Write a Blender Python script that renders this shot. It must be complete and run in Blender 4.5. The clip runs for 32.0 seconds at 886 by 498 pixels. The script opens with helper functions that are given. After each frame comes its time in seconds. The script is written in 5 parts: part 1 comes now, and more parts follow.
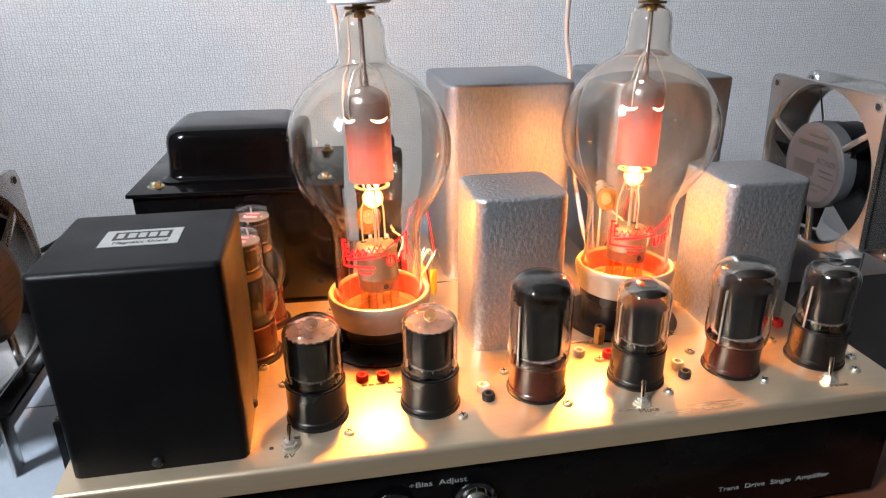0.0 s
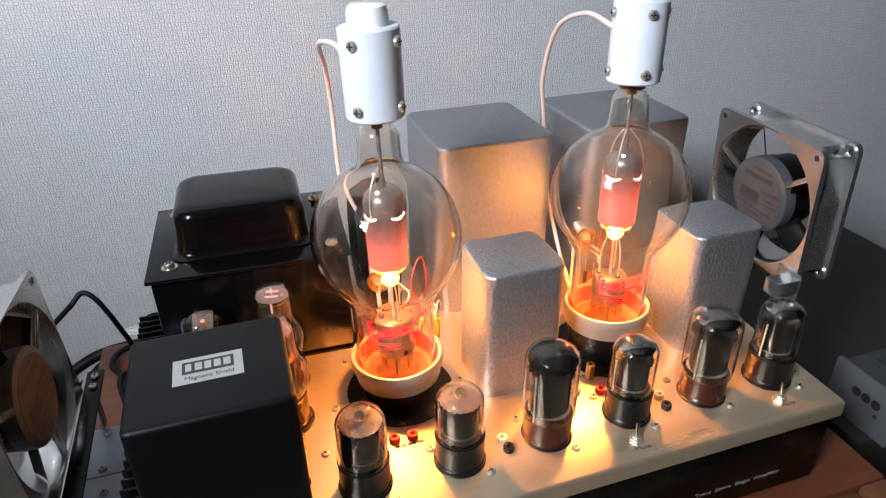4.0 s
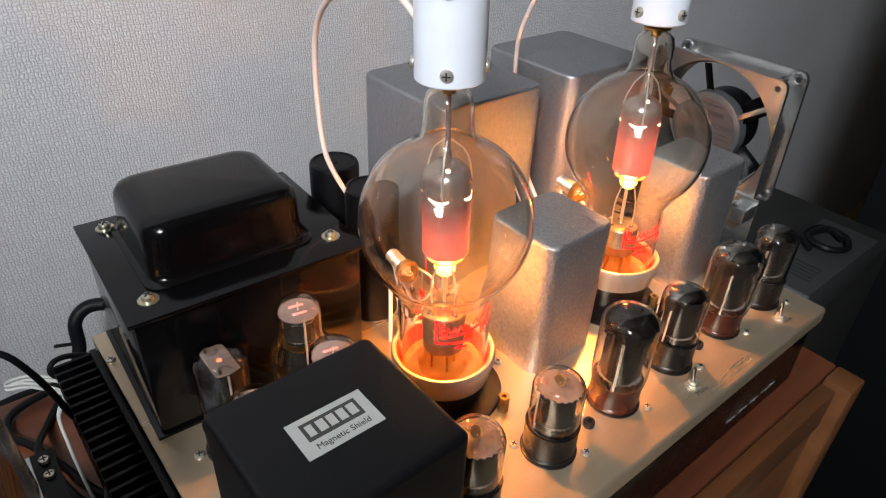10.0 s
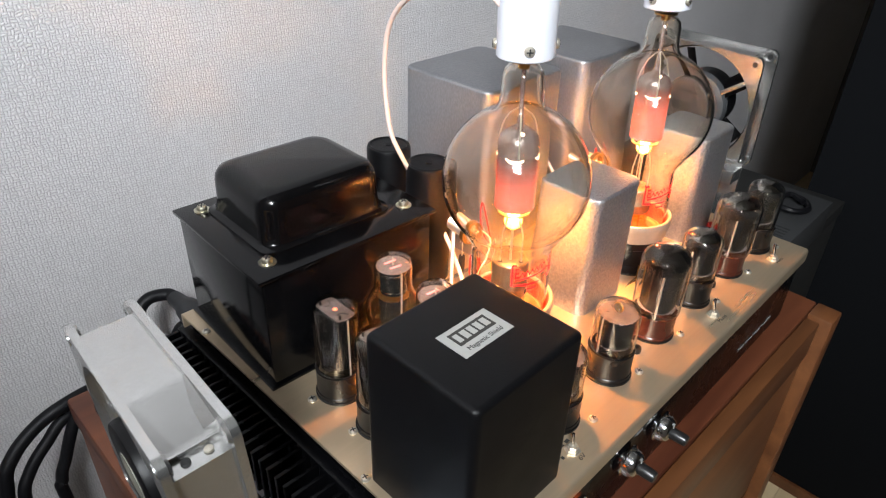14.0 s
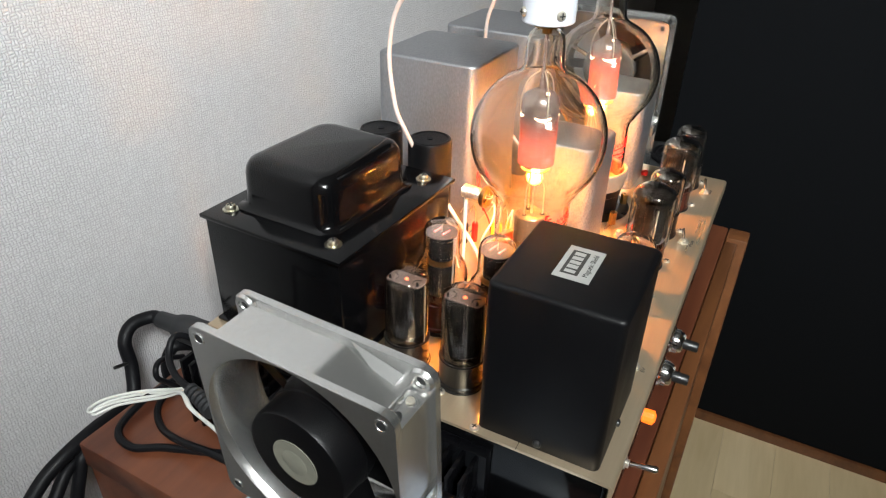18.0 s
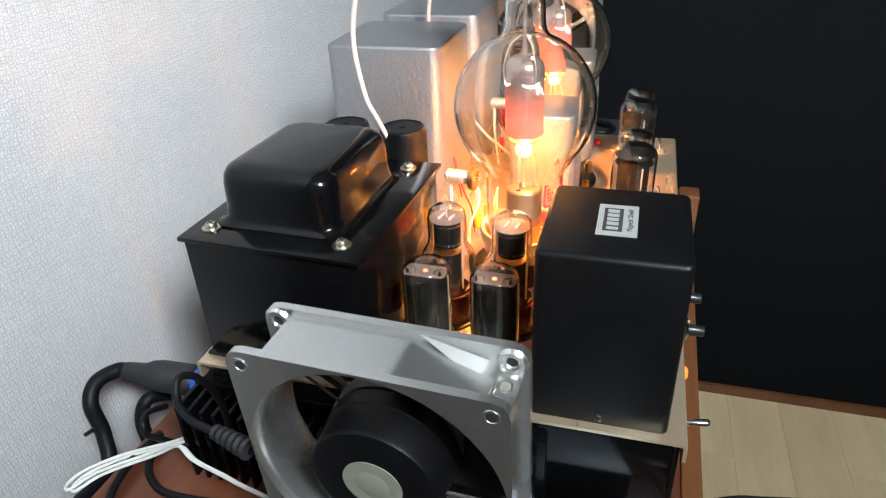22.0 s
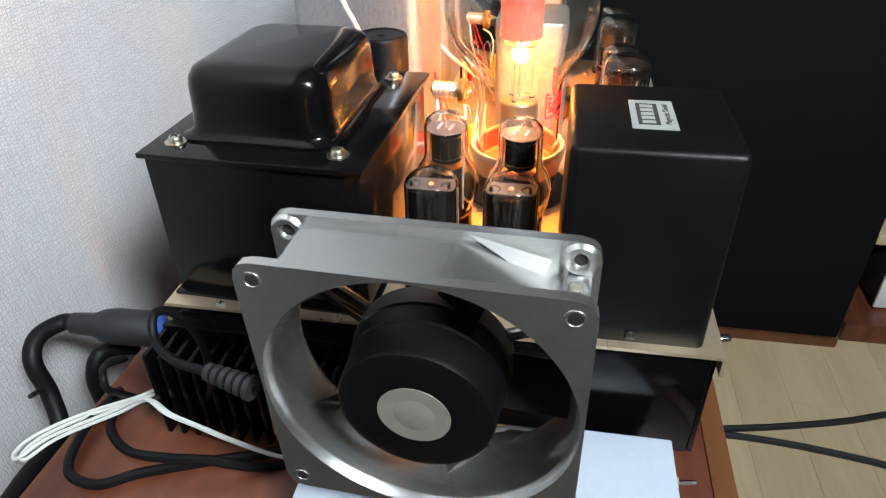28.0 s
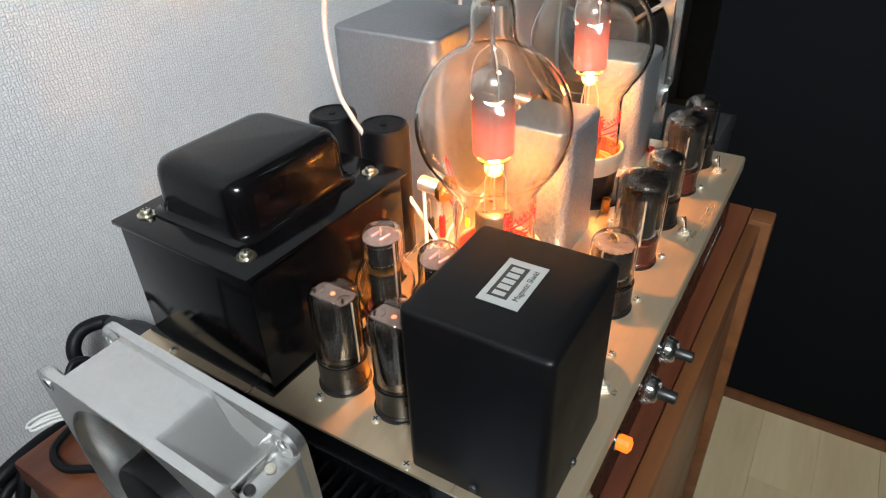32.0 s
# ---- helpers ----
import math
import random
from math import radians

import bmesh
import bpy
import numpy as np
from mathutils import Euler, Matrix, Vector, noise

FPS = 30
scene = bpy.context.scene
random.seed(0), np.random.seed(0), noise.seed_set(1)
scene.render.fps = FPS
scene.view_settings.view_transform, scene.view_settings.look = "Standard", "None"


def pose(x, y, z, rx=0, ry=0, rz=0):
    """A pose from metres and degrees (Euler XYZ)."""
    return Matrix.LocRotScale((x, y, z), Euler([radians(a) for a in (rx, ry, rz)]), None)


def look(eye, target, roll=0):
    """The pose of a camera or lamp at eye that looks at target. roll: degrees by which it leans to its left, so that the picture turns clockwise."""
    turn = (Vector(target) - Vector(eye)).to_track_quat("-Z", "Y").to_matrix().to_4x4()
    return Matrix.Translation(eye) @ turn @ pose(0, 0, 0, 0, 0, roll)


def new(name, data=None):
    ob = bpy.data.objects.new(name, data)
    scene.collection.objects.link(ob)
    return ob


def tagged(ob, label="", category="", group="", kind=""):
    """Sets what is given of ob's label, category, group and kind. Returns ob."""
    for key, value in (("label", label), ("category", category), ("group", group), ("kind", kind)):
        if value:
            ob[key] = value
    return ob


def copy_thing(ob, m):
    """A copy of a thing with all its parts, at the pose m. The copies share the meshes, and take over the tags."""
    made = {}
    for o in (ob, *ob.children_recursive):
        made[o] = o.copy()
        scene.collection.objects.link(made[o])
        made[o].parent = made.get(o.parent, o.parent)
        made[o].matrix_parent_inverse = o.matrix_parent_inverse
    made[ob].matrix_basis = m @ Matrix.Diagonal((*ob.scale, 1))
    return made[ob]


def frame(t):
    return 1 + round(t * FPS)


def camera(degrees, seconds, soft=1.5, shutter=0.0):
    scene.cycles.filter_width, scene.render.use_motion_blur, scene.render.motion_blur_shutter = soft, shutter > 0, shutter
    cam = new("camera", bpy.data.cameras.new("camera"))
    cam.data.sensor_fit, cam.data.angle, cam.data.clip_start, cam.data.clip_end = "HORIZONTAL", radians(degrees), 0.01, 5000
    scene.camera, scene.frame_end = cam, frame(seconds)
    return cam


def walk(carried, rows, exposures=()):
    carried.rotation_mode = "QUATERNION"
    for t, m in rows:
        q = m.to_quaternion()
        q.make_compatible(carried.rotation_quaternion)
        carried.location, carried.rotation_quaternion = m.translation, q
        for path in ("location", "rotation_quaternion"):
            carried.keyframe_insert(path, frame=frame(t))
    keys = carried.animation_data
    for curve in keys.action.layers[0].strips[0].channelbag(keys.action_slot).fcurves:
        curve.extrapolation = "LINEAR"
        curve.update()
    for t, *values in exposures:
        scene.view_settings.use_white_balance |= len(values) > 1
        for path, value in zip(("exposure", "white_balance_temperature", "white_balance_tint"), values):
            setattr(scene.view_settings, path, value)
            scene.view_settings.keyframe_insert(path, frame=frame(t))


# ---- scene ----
Z0 = 0.784  # height of the amplifier's top plate over the floor


def P(x, y, z):
    """Millimetres from the chassis screw line to metres in the room."""
    return Vector((x / 1000, y / 1000, z / 1000 + Z0))


cam = camera(67.65, 32.0, soft=1.2)
PATH = [  # seconds, eye in mm, yaw, pitch, roll
    (0.0, -63.9, -285.0, 218.0, -10.62, -22.53, -0.10),
    (0.5, -62.8, -270.2, 231.6, -10.25, -23.81, -0.33),
    (1.0, -66.8, -232.8, 252.0, -9.90, -25.75, -0.57),
    (1.5, -84.4, -230.5, 273.6, -10.06, -26.73, -0.12),
    (2.0, -104.9, -253.1, 310.5, -11.59, -26.61, 0.74),
    (2.5, -104.8, -267.3, 326.4, -13.40, -27.97, 1.67),
    (3.0, -101.4, -282.2, 330.4, -16.09, -28.63, 1.56),
    (3.5, -110.7, -275.0, 325.3, -17.36, -29.31, -0.01),
    (5.5, -126.8, -256.5, 320.6, -21.32, -29.26, -0.62),
    (6.0, -137.2, -257.9, 318.7, -23.81, -30.58, -1.04),
    (6.5, -133.4, -255.3, 324.4, -25.11, -31.31, -2.09),
    (7.0, -126.4, -243.8, 318.6, -26.44, -32.00, -1.06),
    (7.5, -133.4, -228.1, 308.4, -27.33, -32.01, -0.78),
    (8.0, -175.7, -202.1, 302.5, -30.38, -32.84, -1.20),
    (8.5, -188.4, -185.8, 305.6, -35.00, -33.36, 0.72),
    (9.0, -212.1, -169.8, 306.3, -37.99, -33.47, 1.75),
    (9.5, -226.9, -151.2, 311.6, -40.39, -33.25, 2.50),
    (10.0, -237.5, -136.9, 308.6, -40.98, -33.44, 2.88),
    (10.5, -238.8, -138.7, 311.4, -41.05, -33.62, 2.78),
    (11.0, -239.5, -137.7, 310.0, -40.44, -33.57, 2.68),
    (11.5, -242.7, -129.4, 306.8, -40.54, -33.73, 2.87),
    (12.0, -253.2, -122.1, 305.0, -41.18, -33.80, 3.17),
    (12.5, -280.6, -115.7, 307.6, -42.14, -33.71, 2.69),
    (13.0, -298.2, -119.4, 310.1, -43.37, -33.34, 2.46),
    (13.5, -320.0, -130.2, 313.1, -44.87, -32.50, 2.17),
    (14.0, -343.5, -136.9, 310.3, -46.40, -32.14, 1.90),
    (14.5, -332.1, -133.2, 312.1, -46.76, -32.31, 1.72),
    (16.5, -418.2, -101.9, 311.9, -56.84, -32.17, -1.05),
    (17.0, -434.0, -84.3, 307.3, -59.66, -31.82, -0.17),
    (17.5, -448.6, -64.2, 304.5, -61.16, -31.72, 0.34),
    (18.0, -454.7, -46.9, 296.1, -63.11, -31.18, 1.62),
    (18.5, -459.5, -39.9, 293.6, -63.80, -31.37, 1.35),
    (19.0, -469.5, -34.0, 291.9, -64.47, -31.15, 1.45),
    (19.5, -477.2, -26.9, 287.2, -65.51, -30.48, 1.96),
    (20.0, -478.1, -14.5, 277.0, -66.42, -29.71, 1.28),
    (20.5, -480.4, -16.9, 270.7, -67.60, -29.29, -0.22),
    (21.0, -470.0, -32.0, 260.5, -67.50, -29.49, -0.72),
    (21.5, -474.1, 8.8, 267.3, -68.35, -29.82, -2.97),
    (22.0, -464.3, 21.2, 267.0, -72.60, -30.08, -2.72),
    (22.5, -456.9, 38.0, 265.8, -77.46, -30.46, -2.22),
    (23.0, -453.0, 62.7, 264.5, -80.53, -30.57, -1.41),
    (23.5, -440.4, 73.9, 254.8, -81.80, -31.12, -1.11),
    (24.0, -441.3, 70.4, 253.8, -82.50, -31.60, -1.35),
    (24.5, -442.7, 78.2, 247.7, -82.81, -31.79, -1.00),
    (25.0, -442.9, 84.0, 240.4, -82.52, -32.22, -0.97),
    (25.5, -445.3, 77.7, 232.9, -81.89, -32.89, -1.28),
    (26.0, -449.7, 73.4, 227.7, -81.01, -33.14, -1.34),
    (26.5, -450.2, 74.1, 222.8, -80.81, -33.61, -1.36),
    (28.5, -453.9, 66.4, 227.3, -79.39, -33.60, -1.20),
    (29.0, -456.7, 61.8, 232.9, -78.88, -33.41, -1.62),
    (29.5, -455.7, 58.5, 235.6, -78.43, -33.15, -1.72),
    (30.0, -451.9, 45.0, 243.5, -76.88, -33.17, -1.92),
    (30.5, -440.7, 15.4, 255.8, -72.96, -33.39, -1.49),
    (31.0, -421.1, -22.0, 270.5, -67.78, -33.75, -1.75),
    (31.5, -396.0, -51.5, 273.0, -63.7, -33.80, -1.15),
    (32.0, -368.0, -76.0, 287.0, -57.85, -34.2, -2.1),
]


def eye_pose(x, y, z, yaw, pitch, roll):
    e = P(x, y, z)
    return pose(e.x, e.y, e.z, 0, 0, yaw) @ pose(0, 0, 0, 90 + pitch) @ pose(0, 0, 0, 0, 0, roll)


EXPOSURES = [  # seconds, stops, kelvin, tint
    (0.0, 0.0, 6300, 10), (2.0, -0.05, 6200, 10), (3.5, -0.2, 6150, 10), (6.0, -0.38, 6250, 10), (9.0, -0.5, 6600, 10), (11.0, -0.36, 6600, 10), (14.0, 0.03, 6650, 10),
    (17.0, 0.1, 6850, 7), (20.0, 0.3, 6700, 6), (22.0, 0.4, 6350, 5), (24.0, 0.43, 6300, 6), (29.0, 0.34, 6300, 6), (31.0, 0.03, 6600, 5), (32.0, 0.03, 6500, 5)]
walk(cam, [(t, eye_pose(*r)) for t, *r in PATH], EXPOSURES)

# ---- world and light ----
world = bpy.data.worlds.new("world")
scene.world = world
world.use_nodes = True
wn = world.node_tree.nodes
sky = wn.new("ShaderNodeTexSky")
sky.sky_type = "NISHITA"
sky.sun_disc = False
sky.sun_elevation, sky.sun_rotation = radians(40), radians(-120)
wn["Background"].inputs["Strength"].default_value = 0.12
world.node_tree.links.new(sky.outputs[0], wn["Background"].inputs["Color"])


def area_lamp(name, x, y, z, target, sx, sy, power, color):
    d = bpy.data.lights.new(name, "AREA")
    d.shape, d.size, d.size_y, d.energy, d.color = "RECTANGLE", sx, sy, power, color
    o = new(name, d)
    o.matrix_world = look((x, y, z), target)
    return o


def glow_lamp(name, x, y, z, power, radius, color):
    d = bpy.data.lights.new(name, "POINT")
    d.energy, d.color, d.shadow_soft_size = power, color, radius
    o = new(name, d)
    o.location = P(x, y, z)
    return o


area_lamp("window_light", -1.05, -0.7, 1.85, (0.0, 0.15, 0.9), 0.36, 0.36, 75, (0.88, 0.94, 1.0))
for gx, gy, gz in ((-35.7, 93, 2.8), (131, 93.4, 7)):  # each filament is lit along its length
    glow_lamp("filament_light", gx, gy, gz + 92, 1.4, 0.006, (1.0, 0.32, 0.04))
    glow_lamp("filament_light", gx, gy, gz + 111, 6.2, 0.005, (1.0, 0.32, 0.04))
# ---- materials ----
def material(name, color, rough=0.5, metal=0.0, grain=0.0, grain_scale=200, bump=0.0, bump_scale=300, blotch=0.0, blotch_scale=12, stretch=(1, 1, 1), coat=0.0, rough_var=0.0, spec=0.5):
    m = bpy.data.materials.new(name)
    m.use_nodes = True
    nt = m.node_tree
    b = nt.nodes["Principled BSDF"]
    b.inputs["Base Color"].default_value = (*color, 1)
    b.inputs["Roughness"].default_value = rough
    b.inputs["Metallic"].default_value = metal
    b.inputs["Coat Weight"].default_value = coat
    b.inputs["Specular IOR Level"].default_value = spec
    tc = nt.nodes.new("ShaderNodeTexCoord")
    mp = nt.nodes.new("ShaderNodeMapping")
    mp.inputs["Scale"].default_value = stretch
    nt.links.new(tc.outputs["Object"], mp.inputs["Vector"])

    def tex(scale, detail=6.0):
        n = nt.nodes.new("ShaderNodeTexNoise")
        n.inputs["Scale"].default_value, n.inputs["Detail"].default_value = scale, detail
        nt.links.new(mp.outputs[0], n.inputs["Vector"])
        return n.outputs["Fac"]

    def span(src, lo, hi):
        r = nt.nodes.new("ShaderNodeMapRange")
        r.inputs["From Min"].default_value, r.inputs["From Max"].default_value = 0.3, 0.7
        r.inputs["To Min"].default_value, r.inputs["To Max"].default_value = lo, hi
        nt.links.new(src, r.inputs["Value"])
        return r.outputs["Result"]

    value = None
    for amount, scale in ((grain, grain_scale), (blotch, blotch_scale)):
        if amount:
            v = span(tex(scale), 1 - amount, 1 + amount)
            if value is not None:
                mu = nt.nodes.new("ShaderNodeMath")
                mu.operation = "MULTIPLY"
                nt.links.new(value, mu.inputs[0]), nt.links.new(v, mu.inputs[1])
                v = mu.outputs[0]
            value = v
    if value is not None:
        mx = nt.nodes.new("ShaderNodeVectorMath")
        mx.operation = "SCALE"
        mx.inputs[0].default_value = color
        nt.links.new(value, mx.inputs["Scale"])
        nt.links.new(mx.outputs[0], b.inputs["Base Color"])
    if rough_var:
        nt.links.new(span(tex(blotch_scale * 2.3), max(0.02, rough - rough_var), min(1, rough + rough_var)), b.inputs["Roughness"])
    if bump:
        bp = nt.nodes.new("ShaderNodeBump")
        bp.inputs["Strength"].default_value, bp.inputs["Distance"].default_value = bump, 0.001
        nt.links.new(tex(bump_scale, 3), bp.inputs["Height"])
        nt.links.new(bp.outputs[0], b.inputs["Normal"])
    return m


def glowing(name, color, strength, base=(0.2, 0.1, 0.08)):
    m = material(name, base, 0.6)
    b = m.node_tree.nodes["Principled BSDF"]
    b.inputs["Emission Color"].default_value = (*color, 1)
    b.inputs["Emission Strength"].default_value = strength
    return m


def thin_glass(name, tint, gloss=1.0):
    """A thin pane: light goes straight through, a grazing look adds the gloss."""
    m = bpy.data.materials.new(name)
    m.use_nodes = True
    nt = m.node_tree
    nt.nodes.remove(nt.nodes["Principled BSDF"])
    tr, gl = nt.nodes.new("ShaderNodeBsdfTransparent"), nt.nodes.new("ShaderNodeBsdfGlossy")
    tr.inputs["Color"].default_value = (*tint, 1)
    gl.inputs["Roughness"].default_value = 0.03
    gl.inputs["Color"].default_value = (gloss, gloss, gloss, 1)
    lw, mix, mr = nt.nodes.new("ShaderNodeLayerWeight"), nt.nodes.new("ShaderNodeMixShader"), nt.nodes.new("ShaderNodeMath")
    ad = nt.nodes.new("ShaderNodeMath")
    mr.operation, ad.operation = "POWER", "MULTIPLY_ADD"
    mr.inputs[1].default_value, ad.inputs[1].default_value, ad.inputs[2].default_value = 2.6, 0.9, 0.04
    nt.links.new(lw.outputs["Facing"], mr.inputs[0]), nt.links.new(mr.outputs[0], ad.inputs[0])
    nt.links.new(ad.outputs[0], mix.inputs[0])
    nt.links.new(tr.outputs[0], mix.inputs[1]), nt.links.new(gl.outputs[0], mix.inputs[2])
    nt.links.new(mix.outputs[0], nt.nodes["Material Output"].inputs["Surface"])
    return m


def solid_glass(name, tint, ior=1.47):
    """Glass with a wall of its own thickness."""
    m = bpy.data.materials.new(name)
    m.use_nodes = True
    nt = m.node_tree
    nt.nodes.remove(nt.nodes["Principled BSDF"])
    g = nt.nodes.new("ShaderNodeBsdfGlass")
    g.inputs["Color"].default_value, g.inputs["Roughness"].default_value, g.inputs["IOR"].default_value = (*tint, 1), 0.0, ior
    nt.links.new(g.outputs[0], nt.nodes["Material Output"].inputs["Surface"])
    return m


# ---- mesh helpers, in millimetres ----
def box(bm, x0, x1, y0, y1, z0, z1, bevel=0.0, seg=2, rot=None):
    m = Matrix.Translation(((x0 + x1) / 2, (y0 + y1) / 2, (z0 + z1) / 2)) @ Matrix.Diagonal((x1 - x0, y1 - y0, z1 - z0, 1))
    if rot:
        m = rot @ m
    vs = bmesh.ops.create_cube(bm, size=1, matrix=m)["verts"]
    if bevel:
        es = list({e for v in vs for e in v.link_edges})
        bmesh.ops.bevel(bm, geom=es, offset=bevel, segments=seg, profile=0.5, affect="EDGES")
    return bm


def lathe(bm, profile, n=40, m=None, closed=False):
    """Turns (r, z) pairs about z; m places the result."""
    m = m or Matrix.Identity(4)
    rings = []
    for r, z in profile:
        if r < 1e-6:
            rings.append([bm.verts.new(m @ Vector((0, 0, z)))])
        else:
            rings.append([bm.verts.new(m @ Vector((r * math.cos(2 * math.pi * k / n), r * math.sin(2 * math.pi * k / n), z))) for k in range(n)])
    pairs = list(zip(rings, rings[1:])) + ([(rings[-1], rings[0])] if closed else [])
    for a, b in pairs:
        for k in range(n):
            j = (k + 1) % n
            f = [a[k % len(a)], a[j % len(a)], b[j % len(b)], b[k % len(b)]]
            f = [v for i, v in enumerate(f) if v not in f[:i]]
            if len(f) > 2:
                bm.faces.new(f)
    return bm


def aim(p, q):
    """A matrix at p whose z looks to q."""
    d = Vector(q) - Vector(p)
    return Matrix.Translation(p) @ d.to_track_quat("Z", "Y").to_matrix().to_4x4()


def rod(bm, p, q, r, r2=None, n=12):
    h = (Vector(q) - Vector(p)).length
    return lathe(bm, [(0, 0), (r, 0), (r if r2 is None else r2, h), (0, h)], n, aim(p, q))


def spline(points, steps=8):
    """Catmull-Rom through the points."""
    pts = [Vector(p) for p in points]
    pts = [2 * pts[0] - pts[1]] + pts + [2 * pts[-1] - pts[-2]]
    out = []
    for a, b, c, d in zip(pts, pts[1:], pts[2:], pts[3:]):
        for k in range(steps):
            t = k / steps
            out.append(0.5 * (2 * b + (c - a) * t + (2 * a - 5 * b + 4 * c - d) * t * t + (3 * b - a - 3 * c + d) * t ** 3))
    return out + [pts[-2]]


def cable(bm, points, r, n=8, steps=8, flat=1.0):
    pts = spline(points, steps)
    rings, up = [], None
    for i, p in enumerate(pts):
        d = (pts[min(i + 1, len(pts) - 1)] - pts[max(i - 1, 0)]).normalized()
        side = d.cross(up if up is not None else (Vector((0, 0, 1)) if abs(d.z) < 0.9 else Vector((1, 0, 0)))).normalized()
        up = side.cross(d)
        rings.append([bm.verts.new(p + r * (flat * math.cos(2 * math.pi * k / n) * side + math.sin(2 * math.pi * k / n) * up)) for k in range(n)])
    for a, b in zip(rings, rings[1:]):
        for k in range(n):
            bm.faces.new((a[k], a[(k + 1) % n], b[(k + 1) % n], b[k]))
    bm.faces.new(rings[0][::-1]), bm.faces.new(rings[-1])
    return bm


def mesh_of(name, bm, mat, sharp=38):
    bmesh.ops.recalc_face_normals(bm, faces=bm.faces)
    me = bpy.data.meshes.new(name)
    bm.to_mesh(me)
    bm.free()
    me.transform(Matrix.Scale(0.001, 4))
    me.materials.append(mat)
    if sharp:
        me.shade_smooth()
        me.set_sharp_from_angle(angle=radians(sharp))
    return me


def part(name, bm, mat, parent, label="", sharp=38, at=None):
    """One mesh under a thing or a part, its numbers in mm from the thing's base."""
    ob = new(name, mesh_of(name, bm, mat, sharp))
    ob.parent = parent
    if at is not None:
        ob.matrix_basis = at
    return tagged(ob, label)


def thing(name, x, y, z, label, category, group="", kind="", turn=0.0):
    ob = new(name)
    ob.empty_display_size = 0.02
    p = P(x, y, z)
    ob.matrix_basis = pose(p.x, p.y, p.z, 0, 0, turn)
    return tagged(ob, label, category, group, kind)


def solid(name, bm, mat, x, y, z, label="", category="", group="", kind="", turn=0.0, sharp=38):
    """A thing of one mesh."""
    ob = new(name, mesh_of(name, bm, mat, sharp))
    p = P(x, y, z)
    ob.matrix_basis = pose(p.x, p.y, p.z, 0, 0, turn)
    return tagged(ob, label, category, group, kind)


def wall_of(profile, t):
    """Closes an (r, z) outline with an inner wall t mm further in."""
    inner = []
    for i, (r, z) in enumerate(profile):
        a, b = profile[max(i - 1, 0)], profile[min(i + 1, len(profile) - 1)]
        d = Vector((b[0] - a[0], b[1] - a[1])).normalized()
        inner.append((max(r - t * d.y, 0.3) if r else 0.0, z + t * d.x))
    return list(profile) + inner[::-1]


def B():
    return bmesh.new()


